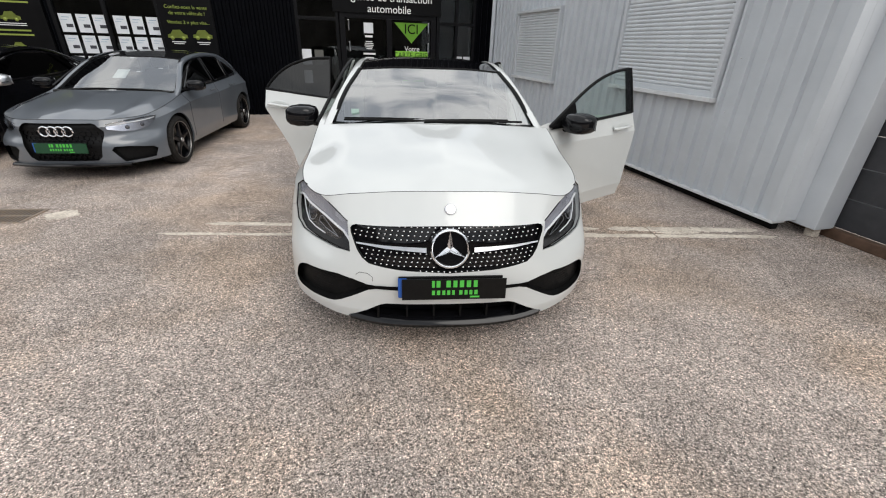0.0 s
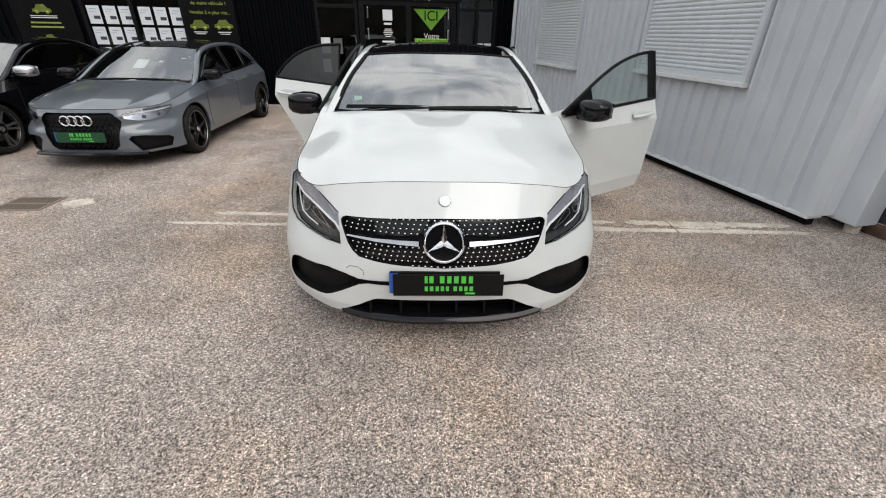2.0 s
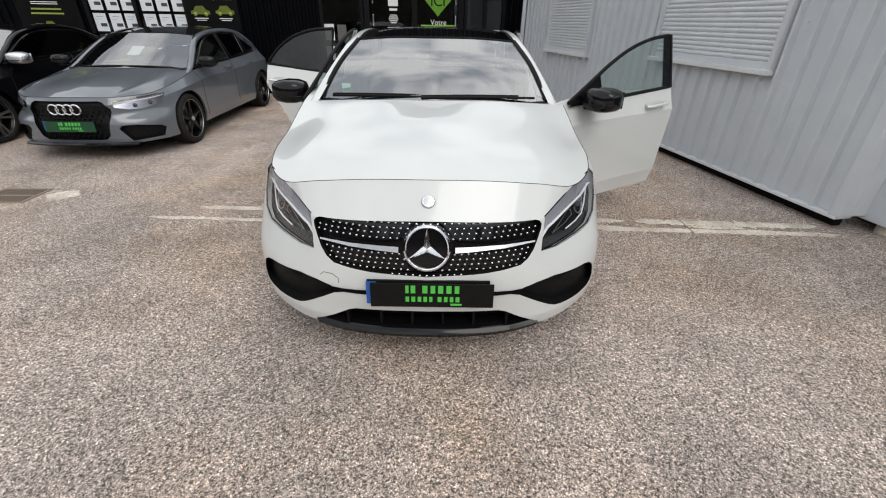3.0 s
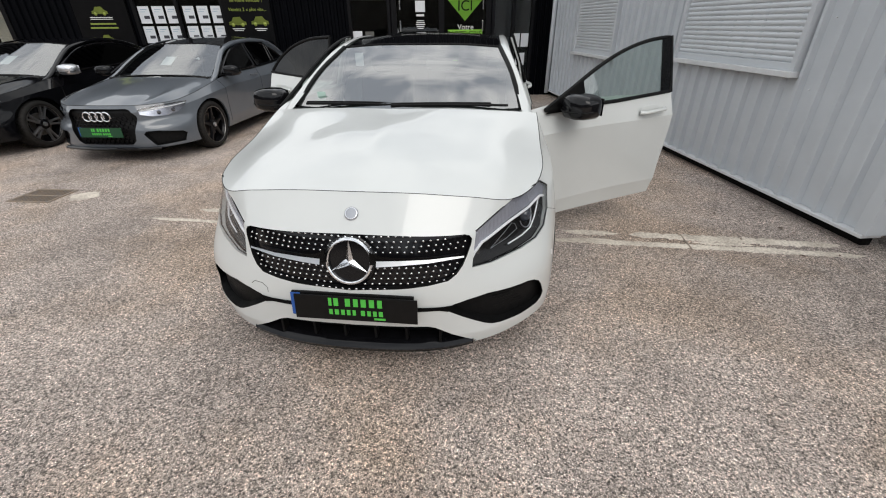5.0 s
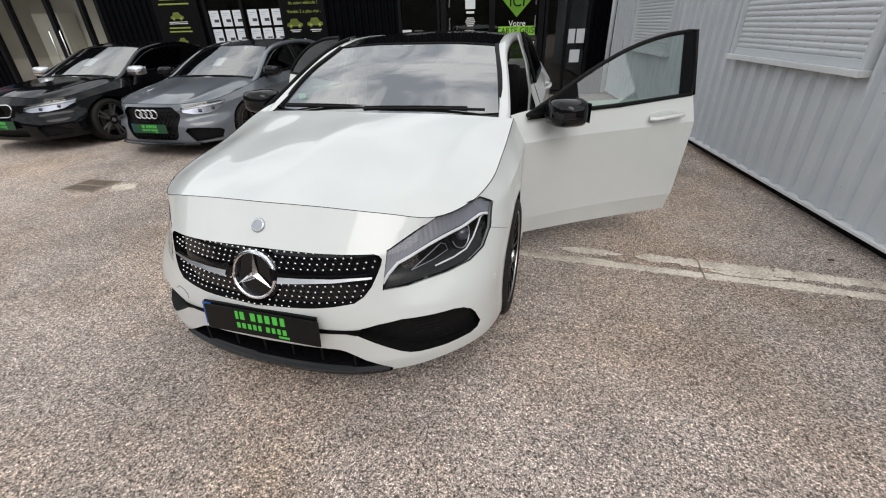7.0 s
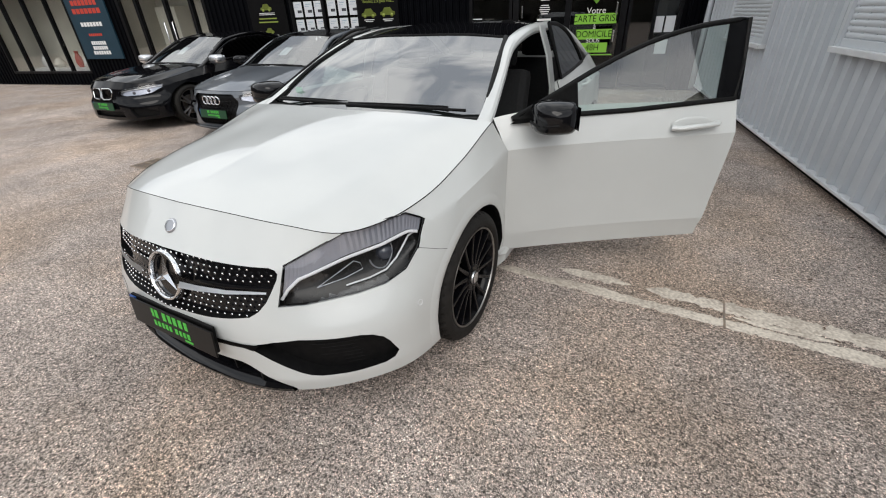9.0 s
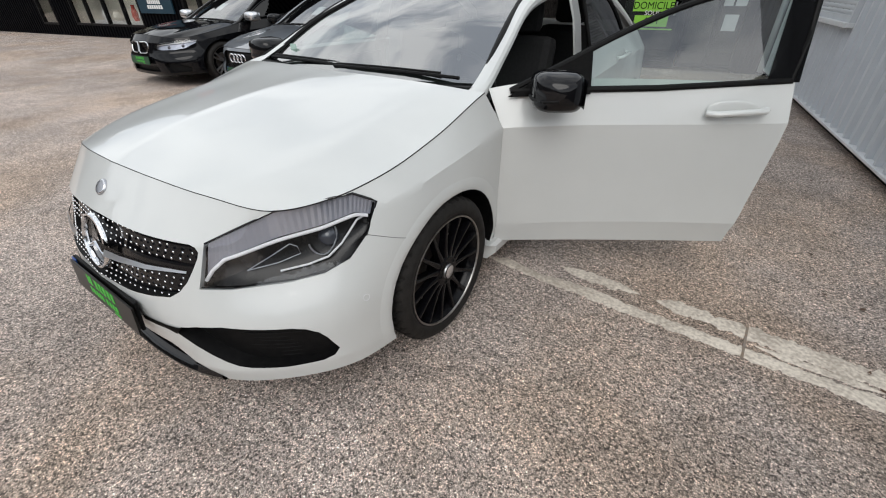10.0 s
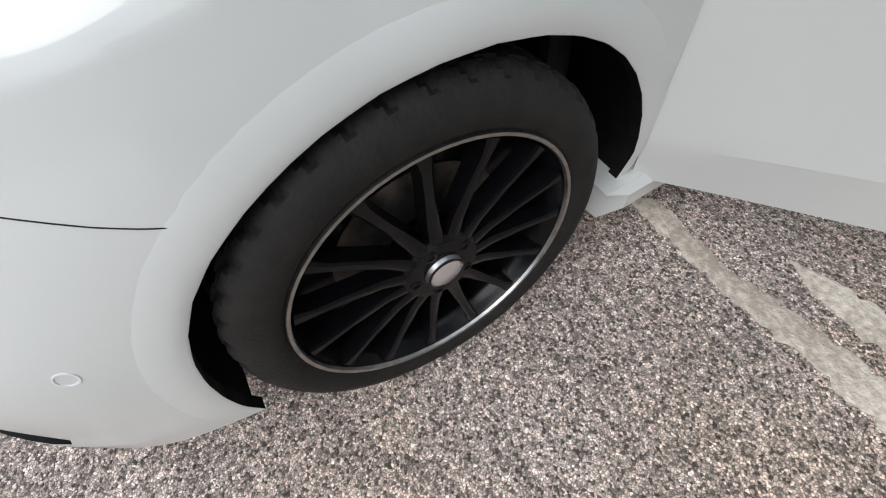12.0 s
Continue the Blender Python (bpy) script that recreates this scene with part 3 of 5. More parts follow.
# dark boarded wall beyond the post
SIDE = WALL @ pose(7.55, .45, 0, 0, 0, 0)
boards = empty("wall_boards", SIDE, "dark grey horizontal board cladding", "wall", kind="structure")
for k in range(7):
    boxed("board", (-.6, .0 + .004 * (k % 2), .10 + k * .27), (3.2, .05, .10 + k * .27 + .262), "grey_board", boards, .004)
tagged(boxed("timber_sill", (-.3, -.05, 0), (3.2, .03, .09), "wood", None, .008, m=SIDE), "brown weathered timber at the foot of the boards", "trim", kind="structure")

# concrete trench edging across the yard
def strip(name, x0, x1, y, w, label, seed, bite=.35):
    bm = bmesh.new()
    n = max(6, int((x1 - x0) / .012))
    rows = []
    for k in range(n + 1):
        x = x0 + (x1 - x0) * k / n
        a = noise.noise((x * 3, seed, 0)) * bite * .6 * w + noise.noise((x * 22, seed, 3)) * .22 * w + noise.noise((x * 60, seed, 5)) * .2 * w
        b = noise.noise((x * 3.4, seed + 7, 0)) * bite * .6 * w + noise.noise((x * 24, seed, 9)) * .22 * w + noise.noise((x * 57, seed, 2)) * .2 * w
        taper = min(1, (k + .6) / 9, (n - k + .6) / 9)
        rows.append([(x, y + (-w / 2 + a) * taper, .0008), (x, y + (-w / 2 + a) * taper * .6, .004), (x, y + (w / 2 + b) * taper * .6, .004), (x, y + (w / 2 + b) * taper, .0008)])
    grid_mesh(bm, rows)
    bmesh.ops.recalc_face_normals(bm, faces=bm.faces)
    return tagged(part(name, bm, "concrete", None, "", True), label, "paving", kind="structure")


strip("edging_1", .72, 3.12, 3.668, .075, "pale worn concrete edging strip", 1, .55)
strip("edging_2", 1.10, 1.52, 3.815, .08, "pale worn concrete edging strip", 5)
strip("edging_3", 1.60, 3.05, 3.815, .105, "pale worn concrete edging strip", 9, .55)
strip("edging_4", -2.32, -1.10, 3.64, .05, "pale worn concrete edging strip", 13)
strip("edging_5", -2.02, -1.15, 3.86, .07, "pale worn concrete edging strip", 17)
strip("edging_6", -3.50, -3.20, 4.03, .22, "pale concrete patch beside the drain", 21)
strip("edging_7", 2.02, 2.45, 3.74, .045, "pale worn concrete between the strips", 25, .8)
seam_x = tagged(boxed("expansion_joint", (1.975, 3.62, .0), (1.985, 3.86, .0055), "iron"), "dark joint across the concrete edging", "joint", kind="structure")

drain = empty("drain_grate", pose(-3.76, 3.985, 0, 0, 0, 3), "rusty cast-iron drain grate set in the tarmac", "drain")
# no hole is cut: a flat black sheet stands for the pit's shade
boxed("pit_shade", (-.20, -.155, .0005), (.20, .155, .002), "matt_black", drain)
for a, b in (((-.215, -.17), (.215, -.15)), ((-.215, .15), (.215, .17)), ((-.215, -.15), (-.195, .15)), ((.195, -.15), (.215, .15))):
    boxed("drain_rim", (*a, .0), (*b, .008), "iron", drain, .002)
for k in range(12):
    x = -.185 + k * .0335
    boxed("drain_bar", (x - .006, -.15, .001), (x + .006, .15, .007), "iron", drain, .001)
boxed("drain_bar", (-.195, -.01, .001), (.195, .01, .0065), "iron", drain, .001)
# scattered dry leaves and grit near the wall foot
bm = bmesh.new()
rnd = random.Random(4)
for k in range(150):
    along, off = rnd.uniform(0.3, 7.6), abs(rnd.gauss(0, .28)) + .05
    p = WALL @ Vector((along, -off - .02, .003))
    a, s = rnd.uniform(0, 6.28), rnd.uniform(.008, .022)
    q = [bm.verts.new(p + Vector((s * math.cos(a + t) * (1 if i % 2 else .5), s * math.sin(a + t) * (1 if i % 2 else .5), rnd.uniform(0, .006)))) for i, t in enumerate((0, 1.57, 3.14, 4.71))]
    bm.faces.new(q)
tagged(part("dry_leaves", bm, "wood", None, "", False), "small dry brown leaves along the wall foot", "leaves", kind="stuff")


# ---- cars ----
from mathutils.bvhtree import BVHTree
# half outlines from nose to tail at six heights: sill edge, lower crease, flank, waist, upper crease, shoulder
SPANS = [5, 5, 6, 6, 6, 9, 11, 22, 16, 8, 8, 6, 10]
LEVELS = {
    0: [(0, .075, .18), (.25, .082, .18), (.51, .112, .185), (.71, .245, .195), (.845, .425, .20), (.882, .575, .205), (.875, .92, .21), (.85, 1.36, .205), (.845, 2.45, .205), (.85, 3.25, .21), (.86, 3.62, .22), (.82, 4.0, .24), (.66, 4.2, .25), (0, 4.27, .25)],
    1: [(0, .045, .25), (.25, .055, .25), (.515, .10, .245), (.715, .235, .25), (.848, .415, .26), (.887, .575, .27), (.887, .92, .28), (.872, 1.36, .325), (.878, 2.45, .345), (.88, 3.25, .30), (.885, 3.62, .30), (.85, 4.02, .32), (.68, 4.23, .33), (0, 4.3, .33)],
    2: [(0, .025, .42), (.25, .040, .42), (.495, .105, .43), (.70, .240, .44), (.835, .405, .44), (.880, .58, .45), (.892, .92, .46), (.872, 1.36, .46), (.877, 2.45, .46), (.875, 3.25, .48), (.89, 3.62, .48), (.86, 4.02, .48), (.69, 4.24, .48), (0, 4.3, .48)],
    3: [(0, .040, .55), (.25, .060, .55), (.485, .148, .56), (.68, .318, .575), (.81, .475, .59), (.870, .62, .60), (.892, .92, .63), (.874, 1.36, .62), (.883, 2.45, .64), (.885, 3.25, .65), (.895, 3.62, .65), (.86, 4.0, .62), (.69, 4.2, .60), (0, 4.27, .60)],
    4: [(0, .080, .68), (.25, .103, .68), (.49, .190, .675), (.66, .348, .69), (.787, .525, .715), (.845, .66, .735), (.876, .95, .77), (.876, 1.36, .805), (.887, 2.45, .83), (.89, 3.25, .87), (.89, 3.62, .88), (.84, 3.98, .86), (.66, 4.14, .82), (0, 4.2, .82)],
    5: [(0, .205, .838), (.25, .220, .832), (.47, .268, .806), (.645, .355, .770), (.755, .51, .785), (.792, .64, .805), (.808, .95, .86), (.812, 1.30, .955), (.825, 2.45, .985), (.815, 3.25, 1.02), (.78, 3.62, 1.04), (.74, 3.9, 1.05), (.6, 4.05, 1.05), (0, 4.12, 1.04)],
}
K = [sum(SPANS[:i]) for i in range(len(SPANS) + 1)]


def skirt(levels):
    """The half surface below hood and windows: rows from sill to shoulder, columns from nose to tail."""
    L = [hermite(levels[k], SPANS) for k in range(6)]
    rows = []
    for lo, hi, steps in ((0, 1, 3), (1, 4, 7), (4, 5, 6)):
        cols = [hermite([L[k][c] for k in range(lo, hi + 1)], steps) for c in range(len(L[0]))]
        block = np.array(cols).transpose(1, 0, 2)
        rows.append(block if lo == 4 else block[:-1])
    return np.concatenate(rows), L


def hull(P):
    P = sorted(set(P))
    def half(Q):
        h = []
        for p in Q:
            while len(h) > 1 and (h[-1][0] - h[-2][0]) * (p[1] - h[-2][1]) - (h[-1][1] - h[-2][1]) * (p[0] - h[-2][0]) <= 0:
                h.pop()
            h.append(p)
        return h[:-1]
    return half(P) + half(P[::-1])


def hole(bm, pts, w, depth=0.02, reach=0.25, slot=0):
    """Cuts the rounded opening pts (seen along w) out of a panel, with a turned-in rim. Returns the faces cut out."""
    w = Vector(w).normalized()
    u = w.cross(Vector((0, 0, 1))).normalized()
    v = u.cross(w)
    H = hull([(round(Vector(p).dot(u), 5), round(Vector(p).dot(v), 5)) for p in pts])
    near = min(Vector(p).dot(w) for p in pts) - reach
    x0, x1, y0, y1 = min(p[0] for p in H), max(p[0] for p in H), min(p[1] for p in H), max(p[1] for p in H)

    def close(pad):
        out = []
        for f in bm.faces:
            q = [(c.co.dot(u), c.co.dot(v)) for c in f.verts]
            if f.calc_center_median().dot(w) > near and max(a for a, _ in q) > x0 - pad and min(a for a, _ in q) < x1 + pad and max(b for _, b in q) > y0 - pad and min(b for _, b in q) < y1 + pad:
                out.append(f)
        return out

    sides = []
    for a, b in zip(H, H[1:] + H[:1]):
        d = math.hypot(b[0] - a[0], b[1] - a[1])
        if d < 1e-5:
            continue
        n = (-(b[1] - a[1]) / d, (b[0] - a[0]) / d)
        sides.append((a, n))
        fs = close(0.002)
        geom = fs + list({e for f in fs for e in f.edges}) + list({c for f in fs for c in f.verts})
        bmesh.ops.bisect_plane(bm, geom=geom, dist=1e-5, plane_co=u * a[0] + v * a[1], plane_no=u * n[0] + v * n[1])

    def inside(co, slack):
        p = (co.dot(u), co.dot(v))
        return co.dot(w) > near and all((p[0] - a[0]) * n[0] + (p[1] - a[1]) * n[1] >= slack for a, n in sides)

    gone = [f for f in close(0.01) if inside(f.calc_center_median(), -1e-5)]
    piece = [[c.co.copy() for c in f.verts] for f in gone]
    bmesh.ops.delete(bm, geom=gone, context="FACES")
    rim = [e for e in bm.edges if len(e.link_faces) == 1 and inside((e.verts[0].co + e.verts[1].co) / 2, -0.0015) and abs(e.verts[0].co.x + e.verts[1].co.x) > 1e-4]
    if rim and depth:
        ext = bmesh.ops.extrude_edge_only(bm, edges=rim)["geom"]
        bmesh.ops.translate(bm, verts=[g for g in ext if isinstance(g, bmesh.types.BMVert)], vec=-w * depth)
        for g in ext:
            if isinstance(g, bmesh.types.BMFace):
                g.material_index = slot
    return piece


def from_piece(pieces, shift=(0, 0, 0), both=False):
    """A bmesh from cut-out faces, moved, and mirrored too where both."""
    bm = bmesh.new()
    s = Vector(shift)
    for side in ((1, -1) if both else (1,)):
        for f in pieces:
            co = [p + s for p in f]
            co = [Vector((side * p.x, p.y, p.z)) for p in co]
            bm.faces.new([bm.verts.new(p) for p in (co if side > 0 else co[::-1])])
    bmesh.ops.remove_doubles(bm, verts=bm.verts, dist=2e-4)
    return bm


def flipped(bm):
    """The same mesh on the car's other side."""
    out = bm.copy()
    for c in out.verts:
        c.co.x = -c.co.x
    bmesh.ops.reverse_faces(out, faces=out.faces)
    return out


def whole(bm):
    """Joins a half body with its mirror image."""
    other = flipped(bm)
    me = bpy.data.meshes.new("half")
    other.to_mesh(me)
    other.free()
    bm.from_mesh(me)
    bpy.data.meshes.remove(me)
    bmesh.ops.remove_doubles(bm, verts=[c for c in bm.verts if abs(c.co.x) < 1e-3], dist=1e-3)
    return bm


def thick(bm, d):
    """Gives a panel an inner skin d behind it."""
    bmesh.ops.solidify(bm, geom=bm.faces[:], thickness=d)
    return bm


def wheel_parts(thing, where, side, style):
    """A tyre and rim under the car; side +1 is the car's own left."""
    m = pose(*where) @ Matrix.Diagonal((side, 1, 1, 1))
    R, W = 0.316, 0.222
    bm = bmesh.new()
    prof = [(-W + .02, .232), (-W, .25), (-W, .285), (-W + .02, R - .006), (-W + .04, R)]
    for g in range(4):
        a = -W + .052 + g * .042
        prof += [(a, R), (a + .002, R - .007), (a + .008, R - .007), (a + .010, R)]
    prof += [(-.040, R - .001), (-.030, R - .002), (-.020, R - .006), (-.012, R - .013), (-.003, .292), (.002, .274), (.001, .262), (-.003, .252), (-.012, .243), (-.02, .236)]
    rings = lathe(bm, prof, 288)
    # cross grooves cut into both shoulders, slanting from row to row
    for i, ((a, r), ring) in enumerate(zip(prof, rings)):
        if r > R - .0105 and (a > -.085 or a < -W + .07):
            for k, v in enumerate(ring):
                if (k + i) % 7 < 2:
                    v.co.y *= 1 - .007 / R
                    v.co.z *= 1 - .007 / R
    tyre = wheel = panel("tyre", bm, "rubber", thing, m=m, angle=28)
    bm = bmesh.new()
    lathe(bm, [(-.20, .226), (-.19, .215), (-.05, .216), (-.026, .226), (-.018, .233), (-.0115, .2355)], 64)
    lathe(bm, [(-.085, .0), (-.085, .215)], 48)
    panel("rim_barrel", bm, "rim_black", wheel, m=None)
    bm = bmesh.new()
    lathe(bm, [(-.0115, .2355), (-.0060, .2372), (-.0050, .2425), (-.016, .2455)], 72)
    panel("rim_edge", bm, "rim_edge", wheel)
    bm = bmesh.new()
    lathe(bm, [(-.095, .06), (-.095, .15), (-.082, .152), (-.082, .06)], 48)
    panel("brake_disc", bm, "brake", wheel)
    bm = bmesh.new()
    lathe(bm, [(-.06, .072), (-.022, .070), (-.014, .062), (-.012, .034), (-.02, .030)], 32)
    panel("hub", bm, "rim_black", wheel)
    for k in range(5):
        q = pose(0, 0, 0, 72 * k + 20)
        bm = bmesh.new()
        lathe(bm, [(-.024, .011), (-.012, .010), (-.011, .006), (-.020, .004), (-.020, 0)], 10, m=q @ Matrix.Translation((0, 0, .050)))
        part("wheel_bolt", bm, "matt_black", wheel)
    n = {"multi": 15, "five": 5, "twin": 10}[style]
    for k in range(n):
        q = pose(0, 0, 0, 360 / n * k + (0 if style != "twin" else (9 if k % 2 else -9)))
        wid0, wid1 = {"multi": (.010, .0075), "five": (.030, .020), "twin": (.012, .010)}[style]
        rows = []
        for r, x, wd in ((.055, -.016, wid0 * 1.25), (.10, -.020, wid0), (.16, -.017, wid1), (.205, -.013, wid1), (.231, -.012, wid1 * 1.6)):
            rows.append([(x - .03, -wd * 1.3, r), (x - .003, -wd, r), (x, -wd * .55, r), (x, wd * .55, r), (x - .003, wd, r), (x - .03, wd * 1.3, r)])
        bm = bmesh.new()
        grid_mesh(bm, rows)
        bmesh.ops.transform(bm, matrix=q, verts=bm.verts)
        panel("spoke", bm, "rim_grey" if style == "twin" else "rim_black", wheel)
    bm = bmesh.new()
    lathe(bm, [(-.014, .033), (-.006, .031), (-.003, .026), (-.002, .0)], 32)
    panel("hub_cap", bm, "silver", wheel, "silver hub cap")
    bm = bmesh.new()
    lathe(bm, [(-.004, .0325), (-.001, .031), (-.002, .029)], 32)
    part("hub_cap_ring", bm, "gloss_black", wheel)
    return tyre


def plate_parts(thing, m, face="plate_black"):
    """A black dealer's plate with two lines of green print over the real plate."""
    holder = boxed("plate_backing", (-.262, -.002, -.057), (.262, .010, .057), "matt_black", thing, .003, m=m)
    boxed("plate_band", (-.264, -.006, -.052), (-.222, -.0025, .052), "plate_blue", holder, .001, "blue band of the plate behind")
    front = boxed("dealer_plate", (-.245, -.017, -.062), (.279, -.010, .050), face, holder, .002, "dark dealer plate with green print")
    for z0, z1, widths in ((.006, .042, (.7, 1, 0, 1.1, 1, 1.1, 1.1, 1)), (-.035, -.011, (1, 1.1, 1, 1, .9, 0, 1.1, 1, 1, 1.1))):
        step = .240 / sum(w if w else .55 for w in widths)
        x = -.096
        for w in widths:
            if w:
                boxed("print_bar", (x, -.0185, z0), (x + w * step * .62, -.0168, z1), "green", holder)
            x += (w if w else .55) * step
    boxed("print_bar", (.096, -.0185, -.052), (.144, -.0168, -.043), "green", holder)
    return holder


def side_window(thing, outline, mat, frame_mat, x_of, m=None, bar=0.014, name="side_window"):
    """A pane in a thick frame, following the side's lean; outline in (y, z)."""
    arc, rest = outline
    pts = np.array([tuple(p) for p in hermite([(x_of(y, z), y, z) for y, z in arc], 5)] + [(x_of(y, z), y, z) for y, z in rest])
    bm = bmesh.new()
    tube(bm, [tuple(p) for p in pts] + [tuple(pts[0])], bar, 8)
    fr = panel("window_frame", bm, frame_mat, thing, m=m)
    bm = bmesh.new()
    bm.faces.new([bm.verts.new(p) for p in pts])
    bmesh.ops.triangulate(bm, faces=bm.faces)
    return fr, part("window_glass", bm, mat, fr)


def mirror_parts(parent, at, side, mats=("gloss_black", "gloss_black")):
    """A door mirror: shaped shell, dark lower seam and foot."""
    m = pose(*at) @ Matrix.Diagonal((side * 1.10, 1, 1.12, 1))
    bm = bmesh.new()
    rows = []
    for t, (ax, hz, dy) in enumerate(((-.105, .030, .040), (-.09, .052, .080), (-.045, .064, .105), (.02, .066, .105), (.07, .058, .090), (.095, .042, .060), (.104, .014, .02))):
        rows.append([(ax, dy * (.85 if math.sin(a) >= 0 else 1.0) * math.copysign(abs(math.sin(a)) ** .52, math.sin(a)), hz * math.copysign(abs(math.cos(a)) ** .48, math.cos(a)) + .01) for a in [2 * math.pi * k / 20 for k in range(20)]])
    vs = grid_mesh(bm, rows, close=True)
    bm.faces.new(vs[0][::-1])
    bm.faces.new(vs[-1])
    bmesh.ops.recalc_face_normals(bm, faces=bm.faces)
    shell = panel("mirror_shell", bm, mats[0], parent, m=m, angle=50)
    bm = bmesh.new()
    tube(bm, [(-.085, -.082, -.012), (-.04, -.104, -.014), (.03, -.104, -.012), (.088, -.072, -.008), (.103, -.02, -.004)], .005, 6)
    panel("mirror_indicator", bm, "matt_black", shell)
    bm = bmesh.new()
    grid_mesh(bm, [[(x, .082, z) for x in (-.08, .08)] for z in (-.035, .055)])
    part("mirror_glass", bm, "chrome", shell)
    bm = bmesh.new()
    tube(bm, [(-.15, .0, -.050), (-.10, .0, -.046), (-.05, .0, -.035)], .022, 8, .7)
    panel("mirror_foot", bm, "matt_black", shell)
    return shell


def surface(ob):
    """A search tree over a panel's faces, to lay small things on it."""
    me = ob.data
    return BVHTree.FromPolygons([v.co.copy() for v in me.vertices], [tuple(p.vertices) for p in me.polygons])


def laid(tree, pts):
    return [tree.find_nearest(Vector(p))[0] for p in pts]


def facing(tree, p, lift=0.0):
    """A pose on the panel nearest p, whose x axis points out of it."""
    co, no, _, _ = tree.find_nearest(Vector(p))
    if no.dot(Vector((co.x, co.y - 1.5, 0))) < 0:
        no = -no
    q = no.to_track_quat("X", "Z").to_matrix().to_4x4()
    return Matrix.Translation(co + no * lift) @ q


def seam(name, thing, pts, r=.0035, m=None):
    bm = bmesh.new()
    tube(bm, [tuple(p) for p in pts], r, 6)
    return part(name, bm, "gap", thing, m=m)


def arch(yc, zc=.315, r=.352, n=40):
    return [(.9, yc + 1.11 * r * math.cos(2 * math.pi * k / n), zc + r * math.sin(2 * math.pi * k / n)) for k in range(n)]


def lamp_point(low, top, a, b, depth, w):
    p = (1 - b) * np.array([np.interp(a, np.linspace(0, 1, len(low)), [q[i] for q in low]) for i in range(3)]) + b * np.array([np.interp(a, np.linspace(0, 1, len(top)), [q[i] for q in top]) for i in range(3)])
    return Vector(p) - Vector(w).normalized() * depth


def cabin(thing, steer=True):
    """Dark floor, dashboard, seats and steering wheel behind the glass."""
    boxed("cabin_floor", (-.72, 1.25, .17), (.72, 3.95, .30), "cabin", thing, .02)
    boxed("underbody", (-.60, .35, .16), (.60, 1.25, .30), "cabin", thing, .03)
    boxed("firewall", (-.72, 1.24, .25), (.72, 1.30, .90), "cabin", thing, .02)
    bm = bmesh.new()
    grid_mesh(bm, [[(x, y, z - .06 * (abs(x) / .74) ** 3) for x in np.linspace(-.74, .74, 13)] for y, z in ((1.26, .925), (1.45, .945), (1.65, .94), (1.74, .90), (1.72, .70), (1.70, .45))])
    panel("dashboard", bm, "cabin", thing)
    for sx in (-.37, .37):
        for y0 in (2.15, 3.05):
            seat = boxed("seat_cushion", (sx - .25, y0 - .32, .30), (sx + .25, y0 + .22, .52), "seat", thing, .06)
            boxed("seat_back", (sx - .24, .0, .0), (sx + .24, .13, .62), "seat", seat, .055, m=pose(0, y0 + .18, .46, -14) )
            boxed("headrest", (sx - .13, .0, .0), (sx + .13, .10, .19), "seat", seat, .045, m=pose(0, y0 + .33, 1.07, -8))
    boxed("rear_bulkhead", (-.70, 3.55, .3), (.70, 3.62, 1.0), "cabin", thing, .02)
    if steer:
        bm = bmesh.new()
        ring = [(.37 + .18 * math.cos(a), 1.86 - .06 * math.sin(a), .86 + .17 * math.sin(a)) for a in np.linspace(0, 2 * math.pi, 33)]
        tube(bm, ring, .015, 8)
        box(bm, (.24, 1.84, .84), (.50, 1.87, .89), .01)
        panel("steering_wheel", bm, "cabin", thing)


